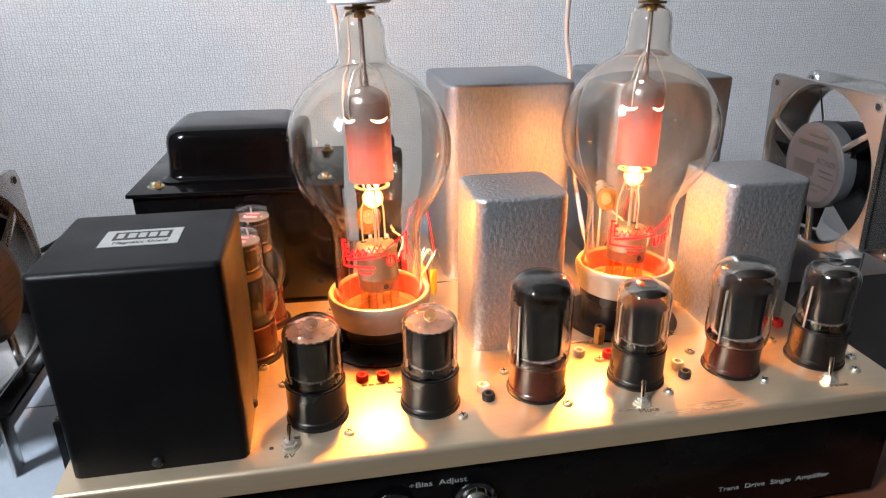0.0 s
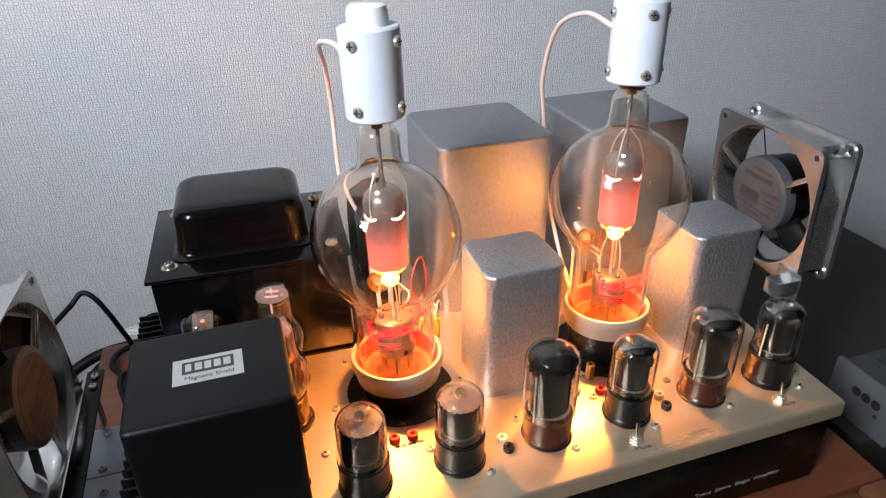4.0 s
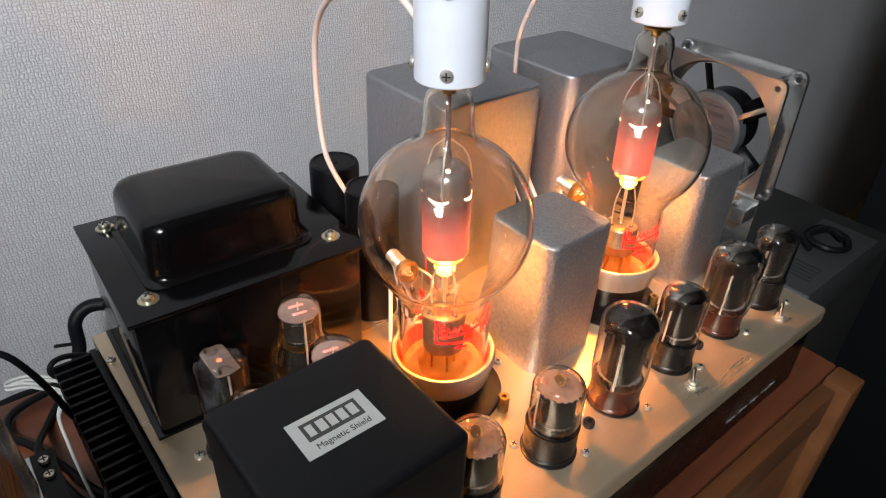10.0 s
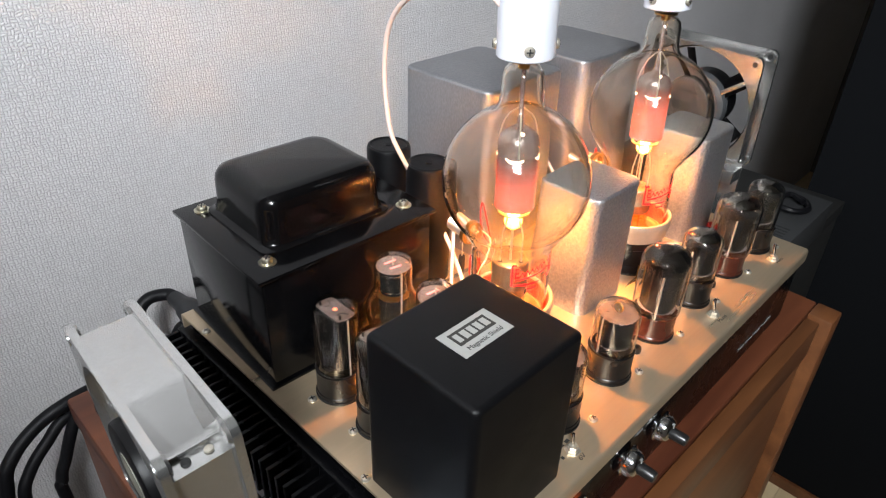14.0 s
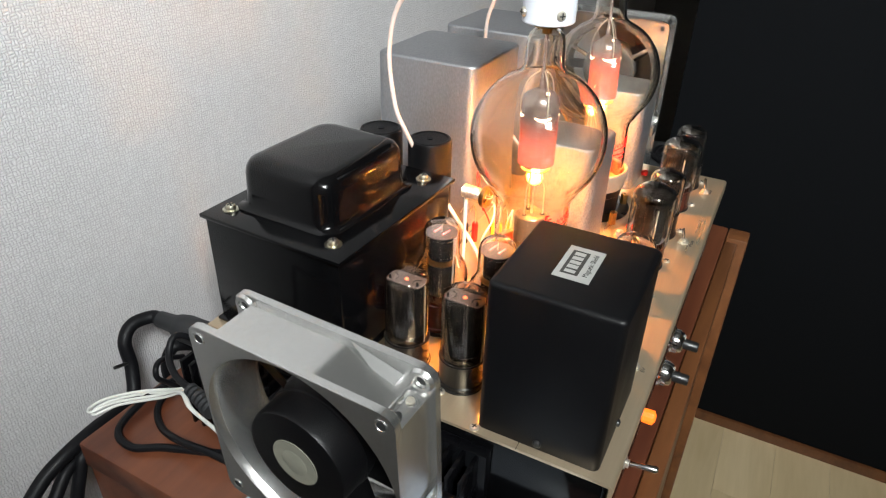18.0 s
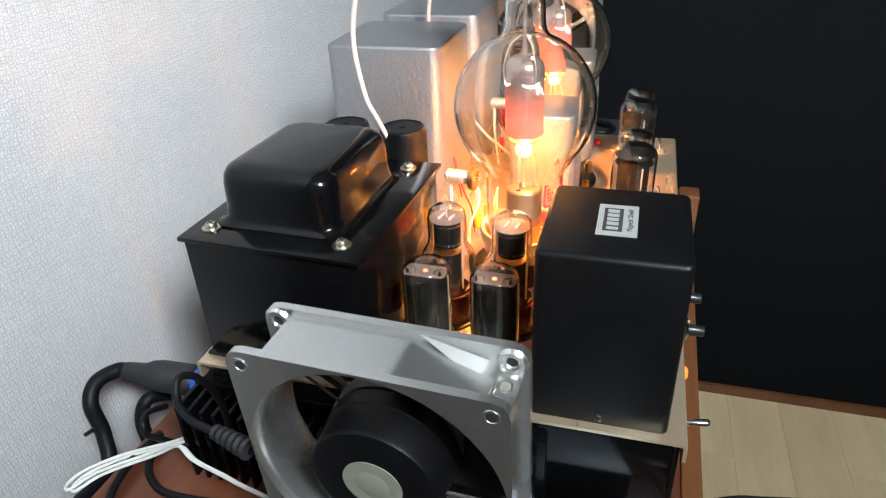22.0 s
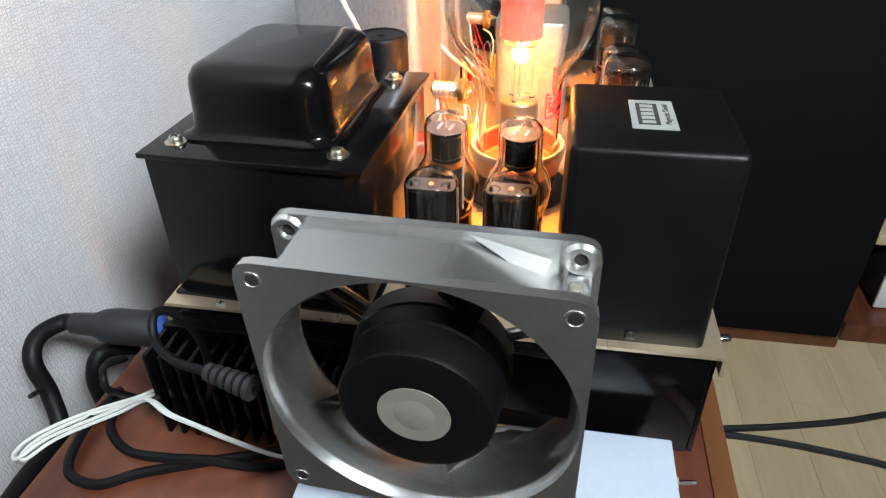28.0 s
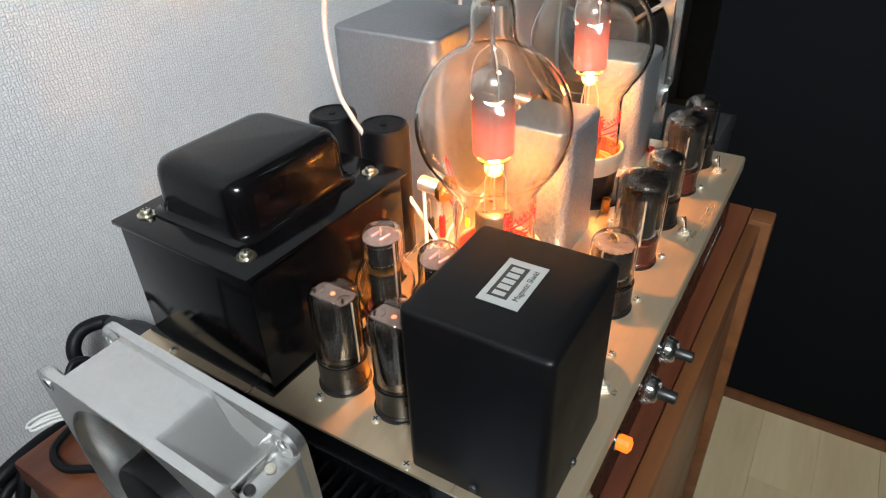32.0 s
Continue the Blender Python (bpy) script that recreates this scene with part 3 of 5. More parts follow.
for bx0, by0, bw in ((-93, -2.5, 2.5), (-88.5, -2.5, 3.5), (-100, -8.5, 2.0), (-51, 37.6, 3.2), (-47, 37.6, 3.2), (-42.6, 37.6, 5.5), (-36, 37.6, 4)):
    part("print_mark", box(B(), bx0 + AX, bx0 + bw + AX, by0 + AY, by0 + 2.2 + AY, AZ, AZ + 0.12), M_ink, amp)


# screws: pan head with a cross, one mesh each for head and cross
def screw_meshes(r, h, mat, washer=0.0):
    prof = [(0, 0)]
    if washer:
        prof = [(0, 0), (washer, 0), (washer, 0.7), (r, 0.7)]
    else:
        prof.append((r, 0))
    z = 0.7 if washer else 0.0
    prof += [(r, z + h * 0.45), (r * 0.8, z + h * 0.85), (r * 0.35, z + h), (0, z + h)]
    head = mesh_of("screw_head", lathe(B(), prof, 18), mat)
    bm = box(B(), -r * 0.62, r * 0.62, -r * 0.13, r * 0.13, z + h * 0.9, z + h * 1.04)
    box(bm, -r * 0.13, r * 0.13, -r * 0.62, r * 0.62, z + h * 0.9, z + h * 1.05)
    return head, mesh_of("cross_recess", bm, M_slot)


SCREW = screw_meshes(2.9, 2.0, M_nickel)
SCREWZ = screw_meshes(3.6, 3.4, M_zinc, 5.6)
SCREWC = screw_meshes(3.1, 2.1, M_steel)
SCREWB = screw_meshes(2.6, 1.8, M_blackpl)


def screw(parent, m, kind=None, name="screw"):
    s = new(name, (kind or SCREW)[0])
    s.parent = parent
    s.matrix_basis = Matrix.LocRotScale(m.translation / 1000, m.to_quaternion(), None)
    c = new("cross_recess", (kind or SCREW)[1])
    c.parent = s
    return s


def on_plate(x, y, turn=0):
    return Matrix.Translation((x + AX, y + AY, AZ)) @ pose(0, 0, 0, 0, 0, turn)


rnd = random.Random(4)
for sx, sy in ((-30, 30), (0, 0), (59, 0), (119, 0), (179, 0), (239, 0), (33, 37), (94, 39), (212, 40), (153, 37), (-60, -2.5), (-95, 48), (-86, 40), (-66, 133), (-81, 87), (11, 87), (186, 72), (-175, 94), (-177, 133), (-192, 241), (-72, 158), (-106, 111), (-107, 68), (-192, 62), (181, 98), (-186, 30), (247, 13)):
    screw(amp, on_plate(sx, sy, rnd.uniform(0, 90)))
part("plug_ring", lathe(B(), [(4.2, 0), (4.2, 0.6), (2.6, 0.9), (2.4, 0.2)], 20, on_plate(243, 22)), M_nickel, amp)


def toggle(parent, m, lean=(0, 0), length=9.5, r=1.25, bat=False):
    """Toggle switch: hex nut, bush, lever."""
    t = part("toggle_switch", lathe(B(), [(0, 0), (5.2, 0), (5.2, 0.6), (4.2, 0.8), (4.2, 2.4), (3.0, 2.6), (3.0, 4.2), (0, 4.2)], 6 if not bat else 24, m), M_nickel, parent)
    bm = B()
    a, b = Vector((0, 0, 3)), Vector((lean[0], lean[1], 3 + length))
    prof = [(0, 0), (r, 0), (r * 0.95, length * 0.4), (r * (1.25 if bat else 1.05), length - 1.5), (r * 0.8, length), (0, length)]
    lathe(bm, prof, 14, m @ aim(a, b))
    part("lever", bm, M_chrome, t, "chrome lever")
    return t


toggle(amp, on_plate(99.6, -6.4), (1.0, 2.2), 10.5)
toggle(amp, on_plate(216, -6.4), (0.6, 2.0), 12)
toggle(amp, on_plate(-90, -8), (0.8, 2.0))


def on_front(x, z):
    return Matrix.Translation((x + AX, -20.2 + AY, z + AZ)) @ pose(0, 0, 0, 90)


toggle(amp, on_front(-140, -36), (2, 2.0), 19, 2.0, True)
for kx in (2, -41):
    k = part("control_knob", lathe(B(), [(0, 0), (6, 0), (6, 2.6), (11.5, 2.8), (11.5, 3.8), (9.8, 4.6), (9.4, 8), (8.2, 11), (6.2, 12.2), (0, 12.2)], 36, on_front(kx, -36)), M_chrome, amp, "chrome skirted control knob with dial marks")
    part("knob_cap", lathe(B(), [(0, 12.2), (4.4, 12.2), (4.1, 22.5), (3.4, 23.4), (0, 23.4)], 24, on_front(kx, -36)), M_blackpl, k, "black knob cap")
    part("pointer", box(B(), -0.5, 0.5, 4.5, 8.6, 11.3, 12.6, rot=on_front(kx, -36)), M_whiteink, k)
    for i in range(9):
        part("dial_mark", box(B(), -0.25, 0.25, 9.1, 9.9, 4, 8, rot=on_front(kx, -36) @ pose(0, 0, 0, 0, 0, -120 + 30 * i)), M_ink, k)
pl = part("pilot_lamp", lathe(B(), [(0, 0), (6.4, 0), (6.4, 1.6), (5.4, 2.2), (0, 2.2)], 24, on_front(-92, -36)), M_chrome, amp, "glowing orange pilot lamp")
part("lens", lathe(B(), [(5, 2.2), (5.2, 7), (5.0, 9), (2.5, 10.4), (0, 10.6)], 10, on_front(-92, -36)), M_amberlamp, pl, "glowing orange faceted lens", sharp=10)


def jack(x, y, mat, tag):
    """Pin jack: collar with a hole."""
    part("pin_jack", lathe(B(), [(0, 0), (3.6, 0), (3.7, 3.2), (3.2, 4.2), (1.9, 4.2), (1.7, 1.2), (0, 1.2)], 24, on_plate(x, y)), mat, amp, tag)


for jx, jy, jm, jt in ((-38, 43.5, M_red, "red pin jack"), (-50, 44.5, M_red, "red pin jack"), (16.5, 21.5, M_white, "white pin jack"), (17.5, 13, M_blackpl, "black pin jack"), (101, 42, M_red, "red pin jack"), (84, 47, M_white, "white pin jack"), (137, 23.5, M_white, "white pin jack"), (136, 13, M_blackpl, "black pin jack"), (229, 58, M_red, "red pin jack")):
    jack(jx, jy, jm, jt)
for hx, hy in ((-16, 54), (102, 59), (146, 60)):
    part("hex_standoff", lathe(B(), [(1.6, 6), (1.6, 12), (3.6, 12), (3.6, 0), (0, 0)], 6, on_plate(hx, hy)), M_brass, amp, sharp=20)

# ---- transformers ----
tg = thing("shielded_transformer", -149.3, 24.4, 0, "satin black boxed choke with a silver maker's label", "transformer")


def tall_box(w, d, h, r, top):
    """A drawn can: upright edges rounded by r, upper edges by top."""
    bm = B()
    vs = bmesh.ops.create_cube(bm, size=1, matrix=Matrix.Translation((0, 0, h / 2)) @ Matrix.Diagonal((w, d, h, 1)))["verts"]
    up = [e for e in bm.edges if abs(e.verts[0].co.z - e.verts[1].co.z) > 1]
    bmesh.ops.bevel(bm, geom=up, offset=r, segments=5, profile=0.5, affect="EDGES")
    rim = [e for e in bm.edges if all(v.co.z > h - 0.01 for v in e.verts) and len({f.normal.z > 0.5 for f in e.link_faces}) == 2]
    bmesh.ops.bevel(bm, geom=rim, offset=top, segments=4, profile=0.5, affect="EDGES")
    return bm


part("can", tall_box(80.4, 74.6, 104.5, 4.5, 3.0), M_satin, tg)
lab = part("label", box(B(), -17.3, 17.3, -10.2, 10.2, 0, 0.3, rot=Matrix.Translation((0, 0, 104.5))), M_foil, tg, "silver foil label with black print")
part("label_panel", box(B(), -12.8, 12.8, -2.6, 7.2, 0.3, 0.42, rot=Matrix.Translation((0, 0, 104.5))), M_ink, lab)
for i, w in enumerate((3.6, 4.2, 4.0, 4.0, 4.2)):
    part("print_mark", box(B(), -11.2 + 4.7 * i, -11.2 + 4.7 * i + w - 0.6, -0.6, 5.4, 0.42, 0.5, rot=Matrix.Translation((0, 0, 104.5))), M_foil, lab)
words("lettering", "Magnetic Shield", 4.1, M_ink, lab, (0.5, -6.3, 104.86), stretch=0.95)
screw(tg, Matrix.Translation((-40.2, -0.8, 4.6)) @ pose(0, 0, 0, 0, -90), SCREWB)
screw(tg, Matrix.Translation((-1.5, -37.3, 4.6)) @ pose(0, 0, 0, 90), SCREWB)
screw(tg, Matrix.Translation((40.2, 0, 6)) @ pose(0, 0, 0, 0, 90), SCREWB)

ps = thing("power_transformer", -118.8, 210.2, 0, "glossy black enamelled mains transformer with domed end cover", "transformer", turn=-2.4)
part("lower_shell", box(B(), -67, 67, -55.5, 56, 0, 83.6, 1.6), M_gloss, ps)
part("foot_flange", box(B(), -70, 70, -57, 57.5, 0, 2.2, 0.5), M_gloss, ps)
part("core_plate", box(B(), -70, 70, -58.5, 57.5, 83.6, 86.4, 0.6), M_gloss, ps)


def bell():
    """Domed cover: rounded box that flares into a flange."""
    bm = B()
    levels = [(50, 39.5, 0, 10), (50, 39.5, 1.4, 10), (47.6, 37, 2.4, 12), (46.4, 35.8, 5, 13), (46, 35.4, 12, 14), (45.6, 35, 24, 14), (44.8, 34.2, 28.5, 14), (42.6, 32, 32, 13), (39, 28.4, 33.8, 11), (34, 23.5, 34.6, 8)]
    rings = []
    for hx, hy, z, r in levels:  # half sizes, height, corner radius
        ring = []
        for sx, sy, a0 in ((1, 1, 0), (-1, 1, 90), (-1, -1, 180), (1, -1, 270)):
            for k in range(7):
                a = radians(a0 + 15 * k)
                ring.append(bm.verts.new((sx * (hx - r) + r * math.cos(a) - 3.0, sy * (hy + 2.5 - r) + r * math.sin(a) + 3.0, z * 1.06 + 86.4)))
        rings.append(ring)
    for a, b in zip(rings, rings[1:]):
        for k in range(28):
            bm.faces.new((a[k], a[(k + 1) % 28], b[(k + 1) % 28], b[k]))
    bm.faces.new(rings[-1])
    return bm


part("end_cover", bell(), M_gloss, ps, "domed glossy black end cover", sharp=60)
for sx, sy in ((-54.5, 44), (-54.5, -42), (56, -39), (56, 44)):
    screw(ps, Matrix.Translation((sx, sy, 86.4)) @ pose(0, 0, 0, 0, 0, rnd.uniform(0, 90)), SCREWZ, "bolt")

small_can = thing("output_transformer", 49.1, 89.1, 0, "silver hammertone painted transformer can beside a large tube", "transformer", "silver transformer cans")
part("can", tall_box(58.6, 54, 99.6, 9, 2.5), M_hammer, small_can)
part("base_gasket", box(B(), -26, 26, -24, 24, -0.5, 0.4), M_blackpl, small_can)
copy_thing(small_can, Matrix.Translation(P(208.8, 88.5, 0)))
big_can = thing("interstage_transformer", 72.2, 218, 0, "tall smooth silver painted transformer can near the wall", "transformer", "silver transformer cans")
part("can", tall_box(96.5, 96, 147.4, 10, 2.5), M_silver, big_can)
part("base_gasket", box(B(), -44, 44, -44, 44, -0.5, 0.4), M_blackpl, big_can)
copy_thing(big_can, Matrix.Translation(P(197, 217, 0)))
for cx, cy, cl in ((-22.6, 232, "matt black electrolytic capacitor near the wall"), (-22.4, 186.5, "matt black electrolytic capacitor beside the mains transformer")):
    c = thing("capacitor", cx, cy, 0, cl, "capacitor", "black capacitors")
    part("can", lathe(B(), [(0, 0), (17.5, 0), (17.5, 98.2), (16.6, 100.6), (15, 101.2), (14, 100.2), (0, 100.2)], 40), M_satin, c)
    part("vent", lathe(B(), [(0, 100.3), (2.5, 100.3), (2.5, 100.9), (0, 100.9)], 16), M_rubber, c)

# ---- large transmitting tubes ----
def stretched(t, k):
    """Makes a thing k times as tall."""
    for c in t.children_recursive:
        c.data.transform(Matrix.Diagonal((1, 1, k, 1)))
    return t


def leaning(x, y, z, dx, dy):
    """Placed at x, y, z, its axis running dx, dy aside in 180 mm of height."""
    p = P(x, y, z)
    return Matrix.Translation(p) @ Vector((0, 0, 1)).rotation_difference(Vector((dx, dy, 180))).to_matrix().to_4x4()


def big_tube(x, y, lift, dx, dy, up):
    """up: how far the glass sits higher in its base."""
    t = thing("transmitting_tube", x, y, lift, "large clear spherical transmitting tube with red-hot anode, glowing", "vacuum tube", "large tubes")
    t.matrix_basis = leaning(x, y, lift, dx, dy)
    upright = t.matrix_basis.to_quaternion().inverted().to_matrix().to_4x4()
    part("socket_flange", lathe(B(), [(24, 0.2 - lift), (38, 0.2 - lift), (38, 1.4 - lift), (37, 1.9 - lift), (24, 1.9 - lift)], 56, upright, closed=True), M_bakelite, t, "black round socket flange")
    part("socket", lathe(B(), [(0, 0.2 - lift), (25.6, 0.2 - lift), (26, 3 - lift), (26.4, 9), (27.6, 10), (28.4, 16.4), (0, 16.4)], 56), M_bakelite, t, "black round socket")
    part("base_shell", lathe(B(), [(28.4, 16.5), (29.6, 17.2), (30.2, 22), (31.4, 25), (32.3, 30), (32.3, 32.6), (31.5, 34.2), (30.2, 34.6), (29.2, 33.8), (28.9, 32), (28.9, 19.5), (28.4, 19)], 64, closed=True), M_ceramic, t, "tan metal base shell")
    part("base_floor", lathe(B(), [(0, 20), (12, 20), (14, 20.8), (15.5, 20.8), (17, 20), (21, 20), (22.5, 21.2), (24, 21.2), (25.4, 20), (28.1, 20), (28.1, 19.2), (0, 19.2)], 56), M_goldfloor, t, "amber-lit ridged brass base floor")
    part("base_lining", lathe(B(), [(28.7, 20.4), (28.7, 32.8), (28.2, 32.8), (28.2, 20.4)], 56, closed=True), M_redring, t, "red lining ring")
    prof = [(27.2, 21), (27.2, 70), (27.6, 76), (29.6, 81.5), (33, 85.5)]
    prof += [(47.6 * math.sin(a), 122 - 47.6 * math.cos(a)) for a in np.linspace(0.84, 2.74, 30)]
    prof += [(15.4, 168), (13.6, 171.5), (13.0, 176), (12.6, 186), (11.4, 191), (8.2, 194), (4.5, 195.5)]
    g = part("bulb", lathe(B(), wall_of(prof, 1.5), 72, closed=True), M_bulb, t, "clear spherical glass bulb", sharp=80)
    g.visible_shadow = False
    s = part("stem_glass", lathe(B(), [(15.5, 21), (13, 23), (12, 27), (11.8, 37)], 40), M_amber, t, "amber-lit glass stem")
    s.visible_shadow = False
    zc, za = 59 + 2 * up, 101 + up  # top of the stem cap, foot of the anode
    can = part("stem_can", lathe(B(), [(0, 37), (12.3, 37), (12.6, 37.6), (12.6, 43.4), (12.9, 43.8), (12.9, 44.6), (12.6, 45), (12.6, zc - 2.6), (11.8, zc - 0.8), (10.4, zc), (0, zc + 0.2)], 48), M_stemcan, t, "dull metal stem cap")
    part("stem_vent", lathe(B(), [(0, 0), (1.7, 0), (1.7, 0.3), (0, 0.3)], 14, pose(0, 0, 0, 0, 0, 285) @ Matrix.Translation((12.6, 0, 40.5)) @ pose(0, 0, 0, 0, 90)), M_slot, can)
    for k in range(3):
        a = radians(40 + 120 * k)
        c, sn = math.cos(a), math.sin(a)
        bm = cable(B(), [(8 * c, 8 * sn, zc), (8.2 * c, 8.2 * sn, zc + 16), (7.4 * c, 7.4 * sn, zc + 21), (4.6 * c, 4.6 * sn, za - 10), (6 * c, 6 * sn, za - 2.5)], 0.6, 6, 5)
        part("support_wire", bm, M_nickel, t)
        part("eyelet", lathe(B(), [(0, zc), (1.8, zc), (1.6, zc + 0.7), (0, zc + 0.7)], 12, Matrix.Translation((8 * c, 8 * sn, 0))), M_slot, can)
    part("centre_post", rod(B(), (0, 0, zc), (0, 0, za - 11), 0.9), M_nickel, t)
    bmf = B()
    for k in range(4):
        a = radians(45 + 90 * k)
        rod(bmf, (3.0 * math.cos(a), 3.0 * math.sin(a), za - 11), (2.4 * math.cos(a), 2.4 * math.sin(a), za + 6), 0.8, n=8)
    lathe(bmf, [(0, za - 11.8), (4.2, za - 11.8), (4.2, za - 10.6), (0, za - 10.6)], 20)
    part("filament", bmf, M_fil, t, "white-hot filament")
    part("grid_ring", lathe(B(), [(8.6, za - 4.4), (10.6, za - 4.6), (10.6, za - 3.8), (8.6, za - 3.6)], 36, closed=True), M_zinc, t, "thin bright support ring")
    part("anode", lathe(B(), [(12.2, 135 + up), (12.2, za), (13.0, za), (13.0, 135 + up)], 32, closed=True), M_anode, t, "red-hot cylindrical anode")
    part("anode_cap", lathe(B(), [(13.0, 135.1 + up), (12.9, 144 + up), (11.8, 148 + up), (8.6, 150.8 + up), (4.4, 152.8 + up), (2.2, 155), (2.0, 161), (1.4, 162), (1.3, 194)], 32), M_anode, t, "grey anode shell and lead rod")
    for k in range(4):  # bowed openings that show the heat inside
        bm, ring = B(), []
        for j in range(13):
            u = j / 6 - 1
            a = radians(209 + 90 * k + 25 * u)
            z, h = 135.4 + up + 1.5 * u * u, 0.85 * (1 - 0.6 * u * u)
            ring.append([bm.verts.new((rr * math.cos(a), rr * math.sin(a), zz)) for rr, zz in ((12.5, z - h), (13.12, z - h), (13.12, z + h), (12.5, z + h))])
        for p, q in zip(ring, ring[1:]):
            for j in range(4):
                bm.faces.new((p[j], q[j], q[(j + 1) % 4], p[(j + 1) % 4]))
        part("anode_slit", bm, M_slit, t, "bright glowing slit")
    # emissive dot in place of the filament's reflection on the cap, no opening there
    part("anode_glint", lathe(B(), [(0, 0), (1.3, 0.1), (1.1, 0.6), (0, 0.8)], 12, pose(0, 0, 0, 0, 0, 232) @ Matrix.Translation((7.6, 0, 151.2 + up)) @ pose(0, 0, 0, 0, 30)), M_slit, t, "small glowing spot standing in for a reflection on the cap")
    for k in range(3):
        a = radians(100 + 120 * k)
        c, sn = math.cos(a), math.sin(a)
        part("support_wire", cable(B(), [(13.4 * c, 13.4 * sn, 136 + up), (13.3 * c, 13.3 * sn, 147 + up), (9.4 * c, 9.4 * sn, 158 + up), (2.0 * c, 2.0 * sn, 168)], 0.5, 6, 5), M_nickel, t)
    part("terminal", lathe(B(), [(0, 191.5), (3.2, 191.5), (3.2, 195.4), (8.4, 195.6), (8.4, 197), (4, 197.2), (4, 199), (0, 199)], 32), M_brass, t, "brown copper top terminal")
    # red print on the neck, as plain bars
    def mark(a0, a1, z0, z1, lean=0.0):
        a1, z1 = a1 + 0.8, z1 + 0.45
        bm, n = B(), 10
        r = 27.35
        for k in range(n):
            u0, u1 = a0 + (a1 - a0) * k / n, a0 + (a1 - a0) * (k + 1) / n
            l0, l1 = lean * k / n, lean * (k + 1) / n
            q = [Vector((rr * math.cos(radians(u)), rr * math.sin(radians(u)), z + 6 + 2 * up)) for rr in (r, r + 0.08) for u, z in ((u0, z0 + l0), (u1, z0 + l1), (u1, z1 + l1), (u0, z1 + l0))]
            vs = [bm.verts.new(v) for v in q]
            for fc in ((7, 6, 5, 4), (0, 4, 5, 1), (3, 2, 6, 7)):
                bm.faces.new([vs[i] for i in fc])
        part("print_mark", bm, M_redink, t)
    mark(220, 221.5, 47, 63), mark(220, 226, 62.2, 63), mark(220, 262, 47, 47.7), mark(244, 258, 43.4, 44.1)
    mark(226, 230, 59.4, 60.1), mark(225, 226.2, 53, 60.1), mark(226, 230, 56.2, 56.9), mark(226, 231, 53, 53.7)
    for k in range(6):
        mark(232 + 7 * k, 235.3 + 7 * k, 53 + 0.7 * k, 53.9 + 0.7 * k, 4), mark(235.3 + 7 * k, 238.8 + 7 * k, 57 + 0.7 * k, 57.9 + 0.7 * k, -3.6)
    mark(226, 280, 50.8, 51.6, 4), mark(278, 306, 58, 58.8, 8), mark(305, 306.5, 52, 66)
    for k in range(4):
        mark(278 + 6 * k, 279.4 + 6 * k, 48 + 0.6 * k, 53 + 0.6 * k), mark(278 + 6 * k, 282 + 6 * k, (48, 52.4)[k % 2] + 0.6 * k, (48.6, 53)[k % 2] + 0.6 * k)
    for k in range(4):
        a = radians(70 + 90 * k)
        part("stem_rod", rod(B(), (7.5 * math.cos(a), 7.5 * math.sin(a), 20), (7.0 * math.cos(a), 7.0 * math.sin(a), 37), 0.6, n=8), M_brass, t)
    return t


stretched(big_tube(-33.2, 92.2, 0, -4.5, 1.6, 3), 1.028)
big_tube(129.6, 89.2, 7, 3, 8, 0)


def anode_connector(x, y, foot, lead, turn, dx, dy):
    c = thing("anode_connector", x, y, foot, "white round plastic top connector fixed with screws", "connector", "anode connectors")
    c.matrix_basis = leaning(x, y, foot, dx, dy)
    part("shell", lathe(B(), [(0, 0), (16.2, 0), (17, 0.8), (17.1, 49), (16.3, 50), (0, 50)], 56), M_ptfe, c, "white machined plastic shell")
    part("insulator", lathe(B(), [(11.4, 50), (11.4, 57), (10.4, 60), (8, 61.2), (0, 61.4)], 40), M_porc, c, "white porcelain button")
    for z in (7, 42.5):
        for k in range(4):
            a = turn + 90 * k
            m = pose(0, 0, 0, 0, 0, a) @ Matrix.Translation((17.0, 0, z)) @ pose(0, 0, 0, 0, 90)
            screw(c, m, SCREWC)
    part("lead", cable(B(), [c.matrix_basis.inverted() @ P(*q) * 1000 for q in lead], 1.7, 10, 10), M_lead, c, "cream silicone high-voltage lead")


anode_connector(-38.3, 93.8, 204, [(-52, 101, 231), (-53, 120, 239), (-58, 157, 233), (-50, 195, 208), (-46, 208, 172), (-46, 204, 132), (-43, 197, 112), (-28, 188, 77), (-20, 168, 42), (-28, 141, 17), (-32, 132, 4)], 225, -4.5, 1.6)
anode_connector(133, 98.4, 206.5, [(118, 104, 240), (111, 127, 245), (111, 165, 229), (118, 196, 187), (128, 210, 150), (132, 205, 90), (130, 170, 45), (127, 138, 20), (124, 130, 4)], 260, 3, 8)
# ---- small tubes ----
def scallop(bm, r, z, h, n=22, deep=1.1, hole=0.0):
    """Mica disc with a toothed rim."""
    m = n * 2
    lo = [bm.verts.new(((r - (deep if k % 2 else 0)) * math.cos(2 * math.pi * k / m), (r - (deep if k % 2 else 0)) * math.sin(2 * math.pi * k / m), z)) for k in range(m)]
    hi = [bm.verts.new(v.co + Vector((0, 0, h))) for v in lo]
    bm.faces.new(lo[::-1]), bm.faces.new(hi)
    for k in range(m):
        bm.faces.new((lo[k], lo[(k + 1) % m], hi[(k + 1) % m], hi[k]))
    return bm


